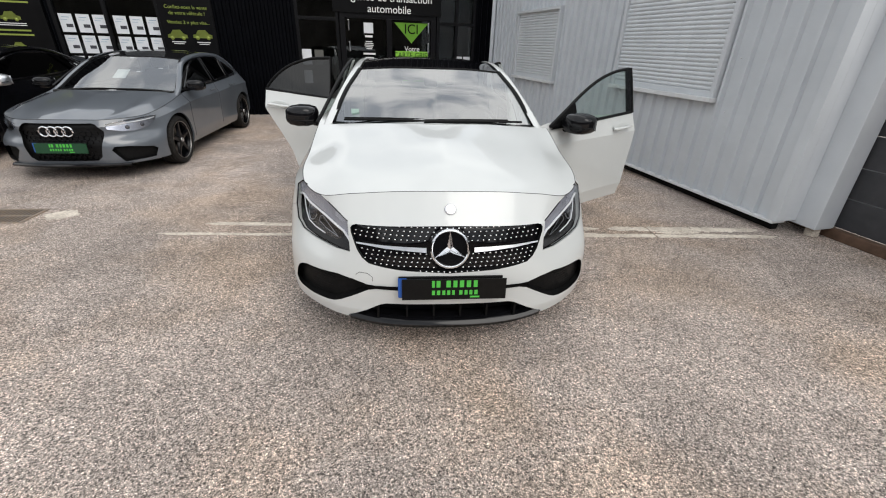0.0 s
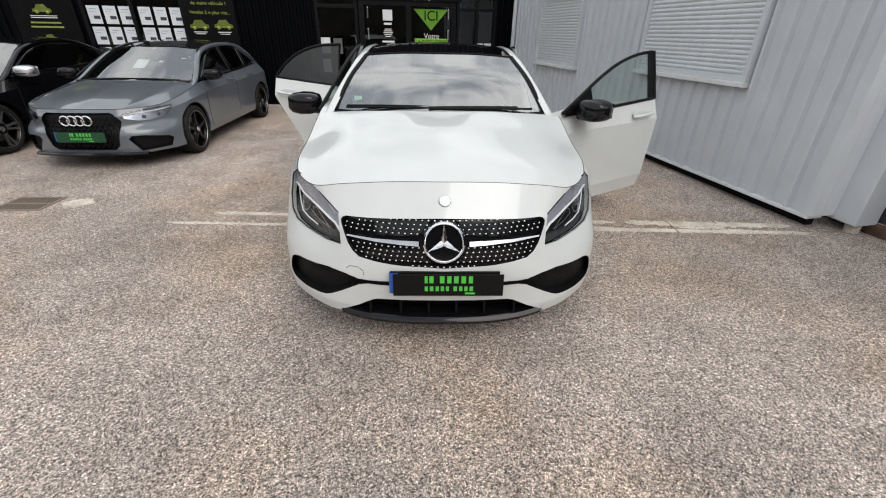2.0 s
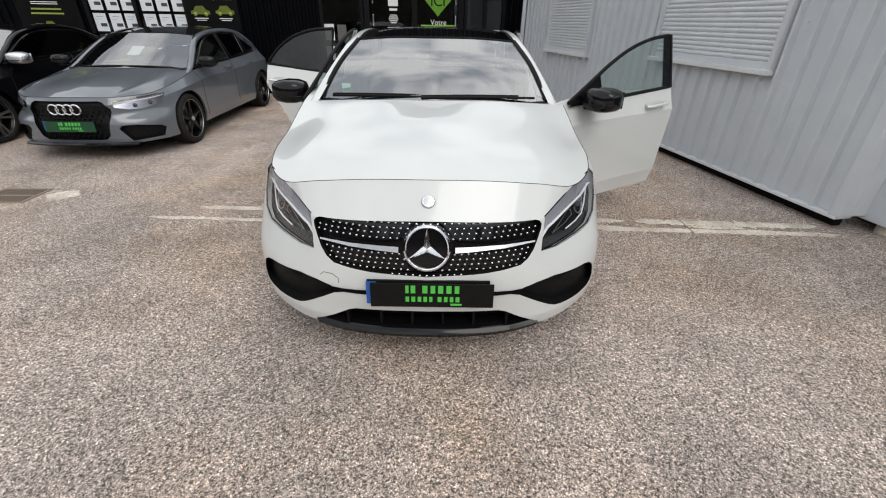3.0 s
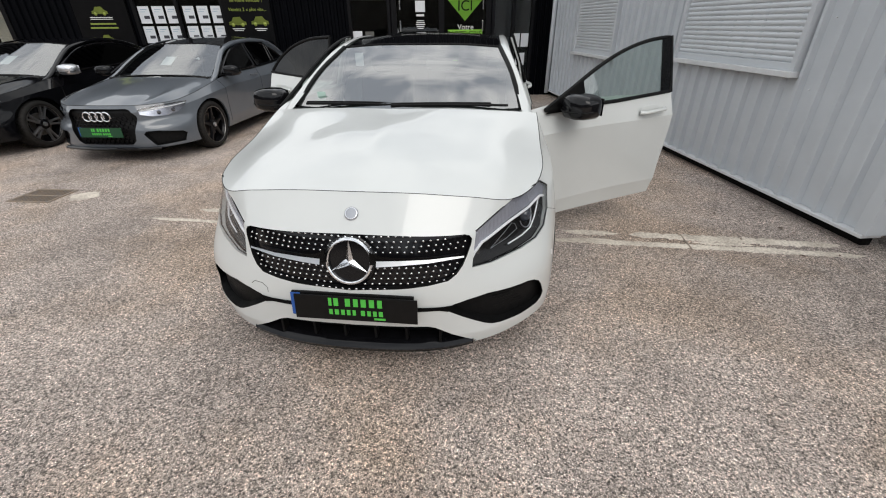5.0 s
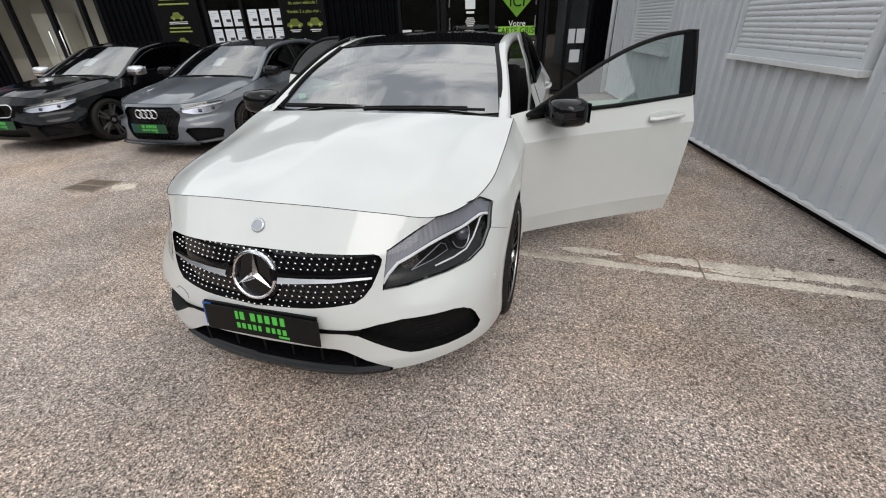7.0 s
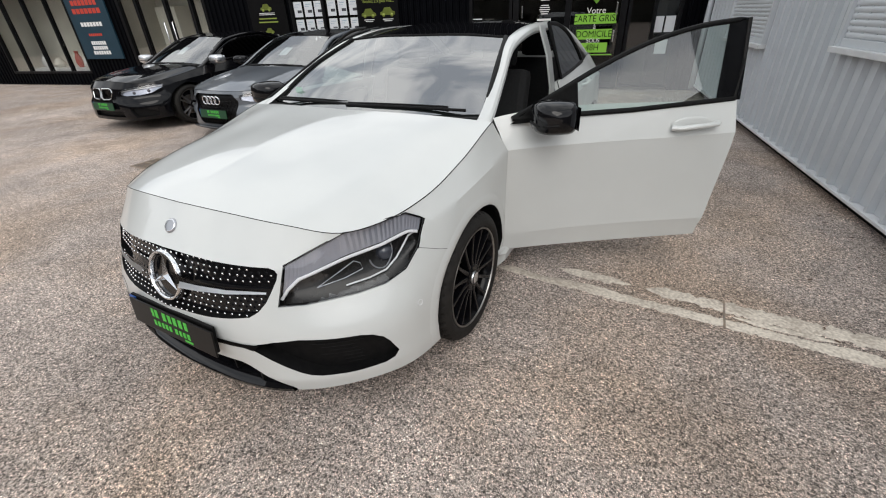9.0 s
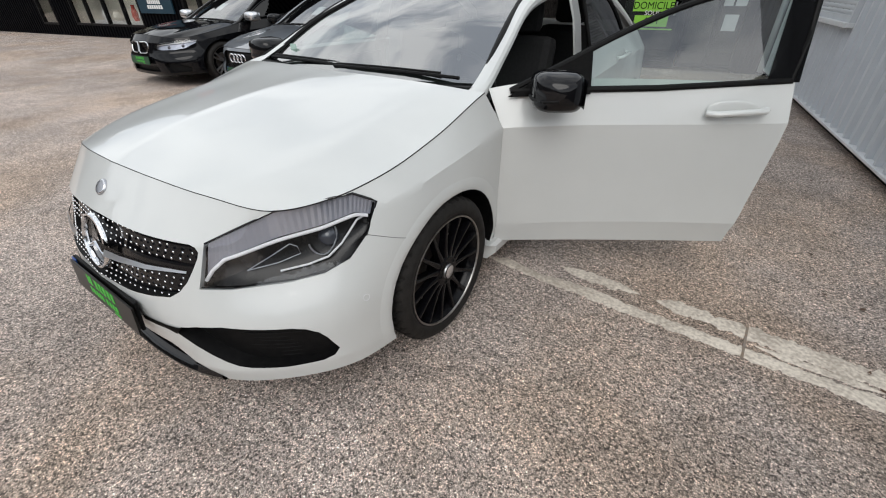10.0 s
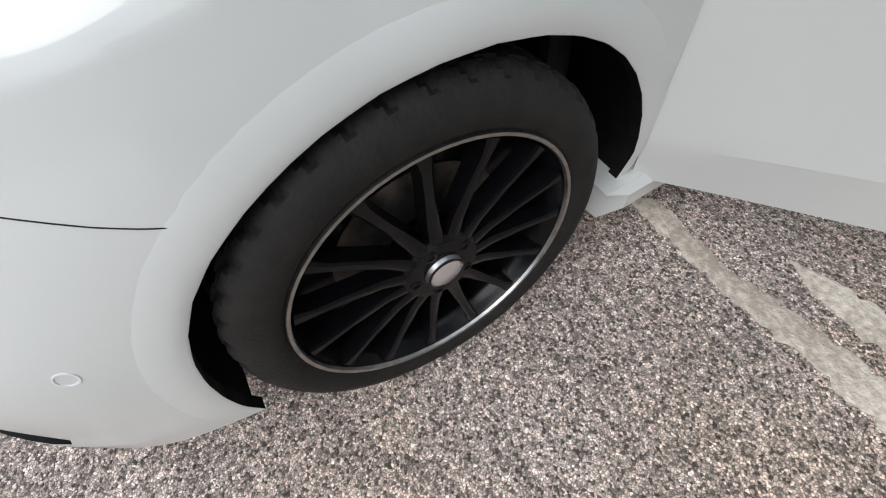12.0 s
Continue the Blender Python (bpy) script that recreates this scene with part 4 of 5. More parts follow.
def upper_body(thing, ws_base, ws_top, roof_end, crown, rail, mats, bulge=1.0):
    """Windscreen, roof and the pillars that run from hood to tail."""
    side_base, side_top = ws_base[-1], ws_top[-1]
    mid = (np.array(side_base) + np.array(side_top)) / 2 + np.array((.008, -.02 * bulge, .018 * bulge))
    cmid = (np.array(ws_base[0]) + np.array(ws_top[0])) / 2 + np.array((0, -.03 * bulge, .025 * bulge))
    wb, wt = hermite(ws_base, 8), hermite(ws_top, 8)
    ws_side = hermite([tuple(side_base), tuple(mid), tuple(side_top)], 6)
    bm = bmesh.new()
    grid_mesh(bm, mirrored(coons(wb, ws_side, wt, hermite([ws_base[0], tuple(cmid), ws_top[0]], 6), 12, 14)))
    ws = part("windscreen", bm, "windscreen" if bulge == 1 else "parked_screen", thing)
    re = hermite(roof_end, 8)
    bm = bmesh.new()
    grid_mesh(bm, mirrored(coons(wt, hermite([ws_top[-1]] + [(x - .035, y, z - .004) for x, y, z in rail[5:7]] + [roof_end[-1]], 6), re, hermite([ws_top[0]] + crown + [roof_end[0]], 6), 12, 18)))
    panel("roof", bm, mats[1], thing, "black glass roof")
    for s in (1, -1):
        pts = hermite([(s * x, y, z) for x, y, z in rail], 6)
        bm = bmesh.new()
        section = ((-.042, .002), (-.014, .007), (.008, .000), (.020, -.014), (.023, -.034), (.016, -.050), (-.024, -.050))
        grid_mesh(bm, [[(x + s * dx, y, z + dz) for dx, dz in section] for x, y, z in pts])
        bmesh.ops.recalc_face_normals(bm, faces=bm.faces)
        panel("pillar", bm, mats[0], thing)
        bm = bmesh.new()
        tube(bm, [(s * (x + .010), y - .004, z + .001) for x, y, z in ws_side], .015, 8, .8)
        panel("windscreen_trim", bm, "matt_black", thing)
    bm = bmesh.new()
    tube(bm, [(-x, y, z) for x, y, z in wt[::-1]] + [tuple(p) for p in wt[1:]], .008, 6)
    panel("windscreen_trim", bm, "matt_black", thing)
    # tailgate with its window
    bm = bmesh.new()
    grid_mesh(bm, mirrored([[(u * x, y, z) for u in np.linspace(0, 1, 6)] for x, y, z in ((roof_end[-1][0] + .02, roof_end[0][1] - .03, roof_end[0][2] - .005), (.60, 4.0, 1.14), (.62, 4.10, 1.05))]))
    panel("rear_window", bm, "privacy", thing)
    return ws


# ---- the white hatchback ----
def white_hatchback(m):
    car = empty("white_car", m, "white hatchback, black roof, driver's and one rear door open", "car")
    rows, L = skirt(LEVELS)
    edge = L[5]
    bm = bmesh.new()
    grid_mesh(bm, rows[:, :K[7] + 1])
    front = (0, -1, 0)
    lamp_low = [(.480, .155, .540), (.562, .21, .538), (.69, .335, .546), (.763, .411, .562), (.806, .485, .593), (.822, .55, .652)]
    lamp_top = [(.495, .203, .683), (.55, .258, .712), (.64, .358, .766), (.72, .470, .779), (.776, .556, .784), (.818, .614, .747)]
    lw = Vector((.62, -.70, .34)).normalized()
    lens = hole(bm, lamp_low + lamp_top, lw, .03, .12)
    gr = hole(bm, [(x, .1, z) for x, z in ((-.05, .702), (.2, .696), (.455, .681), (.474, .674), (.484, .660), (.482, .640), (.468, .600), (.452, .562), (.428, .530), (.395, .508), (.32, .497), (.24, .490), (0, .479), (-.05, .479))], front, .034, slot=1)
    fog = hole(bm, [(x, .2, z) for x, z in ((.385, .385), (.40, .372), (.555, .283), (.585, .270), (.62, .264), (.71, .260), (.79, .264), (.812, .275), (.822, .30), (.805, .36), (.79, .388), (.765, .408), (.735, .418), (.56, .430), (.48, .420), (.42, .405))], front, .074, slot=1)
    low = hole(bm, [(x, .1, z) for x, z in ((-.05, .296), (.315, .294), (.345, .286), (.515, .195), (.5, .15), (-.05, .15))], front, .094, slot=1)
    hole(bm, arch(.950, .302, .347), (1, 0, 0), .022, .3, 1)
    skin = surface(panel("front_body", whole(bm), ("white_paint", "matt_black"), car, angle=27))
    bm = bmesh.new()
    tail = rows[:, K[8] + 7:].copy()
    tail[:, :K[9] - K[8] - 7, 0] -= .008
    grid_mesh(bm, tail)
    hole(bm, arch(3.62), (1, 0, 0), .022, .3)
    panel("rear_body", whole(bm), "white_paint", car)
    for s in (1, -1):
        bm = bmesh.new()
        low_sill = rows[:2, K[7]:K[9] + 1].copy()
        low_sill[..., 0] += .020
        grid_mesh(bm, low_sill)
        thick(bm, .04)
        panel("sill", bm if s > 0 else flipped(bm), "white_paint", car)
        bm = bmesh.new()
        grid_mesh(bm, [[(x, y + (.05 if k in (2, 3) else 0) * (y < 2), z) for k, (x, z) in enumerate(((.79, .165), (.872, .170), (.893, .186), (.895, .226), (.880, .244), (.79, .250)))] for y in (1.285, 1.40, 2.3, 3.22)])
        bm.faces.new([bm.verts[i] for i in range(6)]) if bm.verts.ensure_lookup_table() is None else None
        bmesh.ops.recalc_face_normals(bm, faces=bm.faces)
        panel("sill_skirt", bm if s > 0 else flipped(bm), "white_paint", car, angle=40)
        boxed("inner_sill", (.70, 1.40, .22), (.838, 3.3, .33), "white_paint", car, .015, m=Matrix.Diagonal((s, 1, 1, 1)))
        bm = bmesh.new()
        prof = [(y, z) for y, z in zip(.94 + .405 * np.cos(np.linspace(-.35, math.pi + .35, 20)), .305 + .362 * np.sin(np.linspace(-.35, math.pi + .35, 20)))]
        grid_mesh(bm, [[(x, y, z) for y, z in prof] for x in (.858, .60)])
        grid_mesh(bm, [[(.60, .92 + (y - .92) * k, .315 + (z - .315) * k) for y, z in prof] for k in (1, .1)])
        for y0 in (0, 2.70):
            part("arch_liner", bm.copy() if s > 0 else flipped(bm), "matt_black", car, m=pose(0, y0, 0))
        bm.free()

    boxed("hinge_jamb", (.80, 1.375, .24), (.855, 1.43, .86), "white_paint", car, .01)
    boxed("hinge_jamb", (-.858, 2.44, .24), (-.80, 2.52, .95), "white_paint", car, .01)
    for s in (1, -1):
        bm = bmesh.new()
        lip = []
        for f, off in ((1.0, .0005), (1.01, .002), (1.06, .0025), (1.12, .0018), (1.16, -.001)):
            ring_row = []
            for t in np.linspace(-.28, math.pi + .22, 44):
                co, no, _, _ = skin.find_nearest(Vector((s * .9, .950 + .386 * f * math.cos(t), .302 + .347 * f * math.sin(t))))
                no = no if no.x * s > 0 else -no
                ring_row.append(co + no * off)
            lip.append(ring_row)
        grid_mesh(bm, lip)
        bmesh.ops.recalc_face_normals(bm, faces=bm.faces)
        panel("arch_flare", bm, "white_paint", car, angle=60)
    # hood
    base = hermite([(0, 1.20, .985), (.3, 1.215, .985), (.58, 1.25, .975), tuple(edge[K[7]])], 6)
    spine = hermite([tuple(edge[0]), (0, .35, .883), (0, .7, .945), (0, 1.20, .985)], 6)
    g = coons(edge[:K[3] + 1], edge[K[3]:K[7] + 1], base, spine, 20, 30)
    for j in range(31):
        for i in range(21):
            u, v = i / 20, j / 30
            g[j, i, 2] += .014 * math.exp(-((u - .72) / .16) ** 2) * math.sin(math.pi * v) ** .7
    bm = bmesh.new()
    grid_mesh(bm, mirrored(g))
    panel("hood", bm, "white_paint", car)
    for s in (1, -1):
        seam("hood_gap", car, [(s * p[0], p[1], p[2] - .0006) for p in edge[:K[3] + 1]], .0015)
        seam("hood_gap", car, [(s * p[0], p[1], p[2]) for p in edge[K[3]:K[7] + 1]], .0021)
        seam("bumper_gap", car, laid(skin, [(s * p[0], p[1], p[2]) for p in hermite([(.824, .548, .655), (.850, .60, .631), (.874, .645, .611), (.888, .68, .598), (.892, .70, .594)], 8)]), .0009)
    bm = bmesh.new()
    grid_mesh(bm, mirrored([[(x, y + .35 * (x / .73) ** 2 * .4, z) for x in np.linspace(0, .74, 10)] for y, z in ((1.19, .962), (1.27, .955), (1.33, .95))]))
    panel("cowl", bm, "matt_black", car)
    ws_base = [(0, 1.27, .962), (.4, 1.305, .962), (.72, 1.40, .965)]
    ws_top = [(0, 2.04, 1.300), (.33, 2.055, 1.297), (.575, 2.07, 1.280)]
    roof_end = [(0, 3.9, 1.25), (.3, 3.88, 1.24), (.55, 3.82, 1.20)]
    rail = [(.775, 1.22, .915), (.764, 1.36, .970), (.716, 1.64, 1.102), (.646, 2.0, 1.256), (.628, 2.3, 1.312), (.624, 2.7, 1.334), (.630, 3.1, 1.320), (.67, 3.4, 1.245), (.71, 3.65, 1.14), (.735, 3.85, 1.05)]
    upper_body(car, ws_base, ws_top, roof_end, [(0, 2.5, 1.358), (0, 3.1, 1.360)], rail, ("white_paint", "roof_glass"))
    cabin(car)
    boxed("mirror_sensor", (-.055, 1.93, 1.165), (.055, 2.0, 1.265), "matt_black", car, .02, "dark sensor housing behind the windscreen")
    boxed("inspection_stickers", (-.60, 1.452, .985), (-.545, 1.454, 1.045), "lens_sticker", car)
    # wipers
    for x0, x1 in ((.64, -.08), (.04, -.64)):
        bm = bmesh.new()
        pts = [(x0 + (x1 - x0) * t, 1.31 + .10 * abs(x0 + (x1 - x0) * t) ** 2 - .02 * t + .02, .985 + .006 * math.sin(3 * t)) for t in np.linspace(0, 1, 8)]
        tube(bm, pts, .008, 6)
        tube(bm, [(p[0], p[1] + .02, p[2] + .008) for p in pts[1:]], .006, 6)
        panel("wiper", bm, "matt_black", car)

    # grille with star ring, wings and pins
    grille = panel("grille", from_piece(gr, (0, .030, 0), True), "gloss_black", car, "black grille with chrome pins")
    pins = bmesh.new()
    for r in range(11):
        z = .487 + r * .0203
        for c in range(-17, 18):
            x = (c + (.25 * r) % 1) * .0285
            reach = np.interp(z, [.479, .497, .508, .53, .562, .60, .66, .70], [.03, .30, .385, .42, .443, .458, .47, .20])
            if abs(x) > reach or (abs(z - .6 + .012 * abs(x)) < .017 and abs(x) > .08) or math.hypot(x, z - .59) < .10:
                continue
            y = np.interp(abs(x), [0, .25, .40, .48], [.058, .084, .128, .170]) + (z - .59) * .32
            got = bmesh.ops.create_icosphere(pins, subdivisions=1, radius=.0056)["verts"]
            for q in got:
                q.co = Vector((x + q.co.x * 1.15, y + q.co.y * .6, z + q.co.z))
    tagged(part("pin_field", pins, "chrome", grille), "small chrome pins", kind="stuff")
    for s in (1, -1):
        bm = bmesh.new()
        grid_mesh(bm, [[(s * x, y - .018, z + h) for x, y, z, h in ((.115, .062 + .006 * q, .598, .010 * q), (.20, .074 + .005 * q, .599, .0085 * q), (.32, .102 + .004 * q, .599, .006 * q), (.455, .158 + .002 * q, .598, .003 * q))] for q in (-1, 1)])
        bmesh.ops.solidify(bm, geom=bm.faces[:], thickness=.012)
        panel("grille_wing", bm, "silver", grille, "satin silver wing")
    for s in (1, -1):
        bm = bmesh.new()
        grid_mesh(bm, [[(s * x, y - .010, z) for x, y, z in ((.09, .056, lo), (.135, .064, lo2), (.20, .075, lo3), (.32, .103, lo4), (.455, .158, .603))] for lo, lo2, lo3, lo4 in ((.590, .600, .604, .603), (.650, .628, .619, .611))])
        bmesh.ops.solidify(bm, geom=bm.faces[:], thickness=.010)
        panel("wing_fairing", bm, "gloss_black", grille)
    bm = bmesh.new()
    lathe(bm, [(.060, .118), (.020, .112), (.002, .106), (-.002, .100)], 48, "y")
    panel("emblem_housing", bm, "gloss_black", grille, m=pose(0, .068, .594, -14))
    bm = bmesh.new()
    lathe(bm, [(.008, .101), (-.006, .100), (-.013, .095), (-.014, .089), (-.010, .085), (0, .083)], 48, "y")
    ring = panel("emblem_ring", bm, "chrome", grille, "chrome ring emblem", m=pose(0, .068, .594, -14))
    bm = bmesh.new()
    lathe(bm, [(.002, .098), (.002, 0)], 40, "y")
    part("emblem_disc", bm, "gloss_black", ring)
    for k in range(3):
        bm = bmesh.new()
        a = math.pi / 2 + k * 2 * math.pi / 3
        d, n = Vector((math.cos(a), 0, math.sin(a))), Vector((-math.sin(a), 0, math.cos(a)))
        tip, mid0, c0 = d * .088, d * .014, Vector((0, 0, 0))
        v = [bm.verts.new(p) for p in (c0 + Vector((0, -.014, 0)), d * .018 + n * .013 + Vector((0, -.002, 0)), tip + Vector((0, -.008, 0)), d * .018 - n * .013 + Vector((0, -.002, 0)), n * .016 - d * .008, -n * .016 - d * .008)]
        for f in ((0, 2, 1), (0, 3, 2), (0, 1, 4), (0, 5, 3)):
            bm.faces.new([v[i] for i in f])
        part("emblem_arm", bm, "chrome", ring, smooth=False)
    bm = bmesh.new()
    lathe(bm, [(.004, .029), (-.001, .0285), (-.004, .026), (-.005, .0)], 32, "y")
    badge = panel("hood_badge", bm, "badge_grey", car, "small round silver badge", m=facing(skin, (0.004, .13, .78), .001) @ pose(0, 0, 0, 0, 0, 90))
    bm = bmesh.new()
    lathe(bm, [(-.0035, .0255), (-.0058, .024), (-.0056, .021)], 32, "y")
    part("badge_ring", bm, "chrome", badge)

    # lower openings
    for s in (1, -1):
        f = from_piece(fog, (0, .055, 0))
        intake = panel("side_intake", f if s > 0 else flipped(f), "matt_black", car, "black side air intake")
        bm = bmesh.new()
        grid_mesh(bm, [[(s * x, np.interp(x, [.34, .5, .6, .7, .82, .85], [.06, .11, .155, .228, .375, .42]) + .072, z) for x in np.linspace(.36, .85, 12)] for z in (.20, .32, .46)])
        part("intake_back", bm, "matt_black", intake)
        for q in range(9):
            z = .275 + q * .0165
            x0 = np.interp(z, [.26, .283, .385, .43], [.62, .56, .41, .50])
            x1 = np.interp(z, [.26, .30, .388, .43], [.76, .80, .77, .60])
            bm = bmesh.new()
            tube(bm, [(s * x, np.interp(x, [.38, .5, .6, .7, .82], [.07, .11, .155, .228, .375]) + .047, z) for x in np.linspace(x0, x1, 7)], .0018, 5)
            part("intake_slat", bm, "matt_black", intake)
        bm = bmesh.new()
        grid_mesh(bm, [[Vector(p) + Vector((0, -.004, 0)) for p in laid(skin, [(s * x, .06 + .3 * (x - .25) ** 2, z + h * k) for x, z, k in ((.24, .392, 1), (.30, .390, .9), (.36, .390, .8), (.405, .391, 1), (.435, .395, .6))])] for h in (-.010, .012)])
        thick(bm, .004)
        panel("bumper_slot", bm, "matt_black", car)
    lower = panel("lower_intake", from_piece(low, (0, .09, 0), True), "matt_black", car, "black lower air intake")
    for x in (-.36, -.21, -.07, .07, .21, .36):
        boxed("intake_rib", (x - .005, .085, .19), (x + .005, .13, .285), "matt_black", lower)
    bm = bmesh.new()
    xs = np.linspace(-.505, .505, 25)
    arc = lambda x: .052 + .062 * (abs(x) / .53) ** 2.2
    grid_mesh(bm, [[(x, arc(x) + dy, z + .045 * (abs(x) / .53) ** 4) for x in xs] for dy, z in ((.10, .185), (.03, .190), (.004, .178), (-.008, .160), (-.002, .142), (.02, .133), (.20, .135))])
    panel("splitter", bm, "gloss_black", car, "gloss black front splitter")
    plate_parts(car, pose(.006, .018, .410, -6) @ Matrix.Diagonal((.98, 1, .98, 1)))
    for s in (1, -1):
        bm = bmesh.new()
        lathe(bm, [(-.001, .0), (-.001, .0095), (.0012, .0105), (.0012, .0125), (-.002, .0135)], 24)
        panel("parking_sensor", bm, "white_trim", car, m=facing(skin, (s * .8545, .483, .456)))
    bm = bmesh.new()
    tube(bm, laid(skin, [(-.455, .112, .44), (-.44, .106, .455), (-.40, .09, .456), (-.375, .083, .44), (-.375, .08, .42)]), .0014, 4)
    part("tow_cover_gap", bm, "gap", car)

    # head lamps
    for s in (1, -1):
        fl = lambda b: b if s > 0 else flipped(b)
        P = lambda a, b, d: lamp_point(lamp_low, lamp_top, a, b, d, lw)
        bm = bmesh.new()
        grid_mesh(bm, [[P(a, b, .055 - .03 * abs(2 * b - 1) ** 3) for a in np.linspace(0, 1, 14)] for b in np.linspace(0, 1, 8)])
        bmesh.ops.recalc_face_normals(bm, faces=bm.faces)
        lamp = panel("head_lamp", fl(bm), "lamp_dark", car, "dark head lamp with clear cover")
        cover = part("lamp_cover", fl(from_piece(lens)), "lens", lamp)
        cover.visible_shadow = False
        bm = bmesh.new()
        dense = [tuple(Vector(p).lerp(Vector(q), k / 4)) for a in (lamp_low, lamp_top[::-1]) for p, q in zip(a, a[1:]) for k in range(5)]
        tube(bm, laid(skin, [(p[0], p[1], min(p[2], .785)) for p in dense]), .0042, 6)
        panel("lamp_seal", fl(bm), "gloss_black", lamp)
        band = lambda a: np.interp(a, [0, .06, .14, .35, .6, .85, 1], [.10, .42, .58, .64, .66, .70, .60])
        bm = bmesh.new()
        grid_mesh(bm, [[P(a, band(a) + (1 - band(a)) * b, .008 + .010 * (1 - b) + (.0014 if k % 2 else 0)) for k, a in enumerate(np.linspace(.02, .97, 60))] for b in np.linspace(.0, .97, 5)])
        part("lamp_reflector", fl(bm), "lamp_ridge", lamp, "ridged pale grey lamp trim", smooth=False)
        bm = bmesh.new()
        tube(bm, [P(a, band(a) - .04, .016) for a in np.linspace(.015, .95, 24)], .0062, 8)
        panel("light_guide", fl(bm), "lamp_white", lamp, "milky light guide")
        bm = bmesh.new()
        tube(bm, [P(a, b, .03) for a, b in ((.36, .14), (.50, .15), (.62, .18), (.72, .28), (.78, .42), (.84, .56), (.93, .62))], .0036, 8)
        panel("light_guide", fl(bm), "lamp_white", lamp)
        bm = bmesh.new()
        tube(bm, [P(.60 + .085 * math.cos(t), .46 + .23 * math.sin(t), .034) for t in np.linspace(-3.0, .5, 14)], .0028, 8)
        tube(bm, [P(a, b, .034) for a, b in ((.24, .24), (.34, .40), (.42, .50), (.455, .44), (.465, .33), (.36, .27), (.24, .24))], .0018, 6)
        panel("lamp_bezel", fl(bm), "badge_grey", lamp)
        bm = bmesh.new()
        bmesh.ops.create_uvsphere(bm, u_segments=24, v_segments=12, radius=.036)
        bmesh.ops.translate(bm, verts=bm.verts, vec=P(.62, .46, .062))
        panel("projector", fl(bm), "projector", lamp, "round projector lens")

    # doors
    x_side = lambda y, z: np.interp(z, [.9, .98, 1.34], [.865, .825, .695])
    front_pane = ([(1.39, .952), (1.61, 1.052), (1.85, 1.165), (2.10, 1.258), (2.35, 1.315), (2.595, 1.338)], [(2.575, 1.16), (2.535, .985), (2.0, .960)])
    rear_pane = ([(2.60, 1.335), (2.85, 1.315), (3.08, 1.24), (3.24, 1.12), (3.31, 1.03)], [(2.95, 1.005), (2.56, .99)])

    def door(front_door, s, angle):
        k0, k1 = (K[7], K[8]) if front_door else (K[8], K[9])
        hinge = Vector((.872 * s, 1.365 if front_door else 2.475, 0))
        turn = Matrix.Translation(hinge) @ Matrix.Rotation(radians(-angle * s), 4, "Z") @ Matrix.Translation(-hinge)
        r = rows[1:, k0:k1 + 1].copy()
        if front_door:
            # the rear edge leans forward towards the sill
            z = r[..., 2]
            t = (r[..., 1] - 1.36) / 1.09
            r[..., 1] += np.clip(t, 0, 1) * np.interp(z, [.26, .40, .75, .98], [.045, .065, .095, .10])
        else:
            # the rear edge sweeps round the wheel arch
            r[..., 1] = 2.45 + (r[..., 1] - 2.45) * (np.interp(r[..., 2], [.25, .45, .65, .85, 1.02], [2.96, 3.02, 3.14, 3.28, 3.31]) - 2.45) / .8
            t = np.clip((r[..., 1] - 2.45) / .8, 0, 1)
            r[..., 1] += (1 - t) * np.interp(r[..., 2], [.26, .98], [.0, .06])
        r[0, :, 2] -= .018
        bm = bmesh.new()
        grid_mesh(bm, r)
        for f in bm.faces:
            f.normal_update()
        thick(bm, .045)
        skin = panel("front_door" if front_door else "rear_door", bm if s > 0 else flipped(bm), "white_paint", car, "", turn, 11)
        ya, yb = (1.42, 2.44) if front_door else (2.53, 2.95)
        bm = bmesh.new()
        box(bm, (.79, ya, .33 if front_door else .42), (.83, yb, .90), .015)
        panel("door_trim", bm if s > 0 else flipped(bm), "cabin", skin, "black inner door trim")
        xs_ = lambda y, z: s * x_side(y, z)
        side_window(skin, front_pane if front_door else rear_pane, "side_glass" if front_door else "privacy", "matt_black", xs_, None, .013)
        if front_door:
            bm = bmesh.new()
            q = [(2.435, .98), (2.565, .98), (2.61, 1.345), (2.495, 1.335)]
            bm.faces.new([bm.verts.new((s * (x_side(y, z) + .004), y, z)) for y, z in q])
            thick(bm, .012)
            part("pillar_cover", bm, "gloss_black", skin, smooth=False)
            bm = bmesh.new()
            q = [(1.375, .930), (1.72, .940), (1.72, 1.105), (1.55, 1.03)]
            bm.faces.new([bm.verts.new((s * (x_side(y, z) + .010), y, z)) for y, z in q])
            thick(bm, .012)
            part("mirror_triangle", bm, "matt_black", skin, smooth=False)
            mirror_parts(skin, (s * .975, 1.560, .968), s)
        yh, zh = (2.325, .882) if front_door else (3.13, .90)
        bm = bmesh.new()
        tube(bm, [(s * x, y, zh + z) for x, y, z in ((.885, yh - .125, -.012), (.908, yh - .09, -.010), (.916, yh - .03, -.004), (.916, yh + .04, 0), (.908, yh + .095, .002), (.885, yh + .112, .002))], .017, 12, .72)
        panel("door_handle", bm, "white_paint", skin)
        bm = bmesh.new()
        bmesh.ops.create_uvsphere(bm, u_segments=16, v_segments=8, radius=1)
        for v in bm.verts:
            v.co = Vector((s * (.877 + v.co.x * .006), yh - .02 + v.co.y * .105, zh + .004 + v.co.z * .034))
        panel("handle_cup", bm, "white_paint", skin)
        return skin

    door(True, 1, 57)
    door(True, -1, 0)
    door(False, 1, 0)
    door(False, -1, 66)
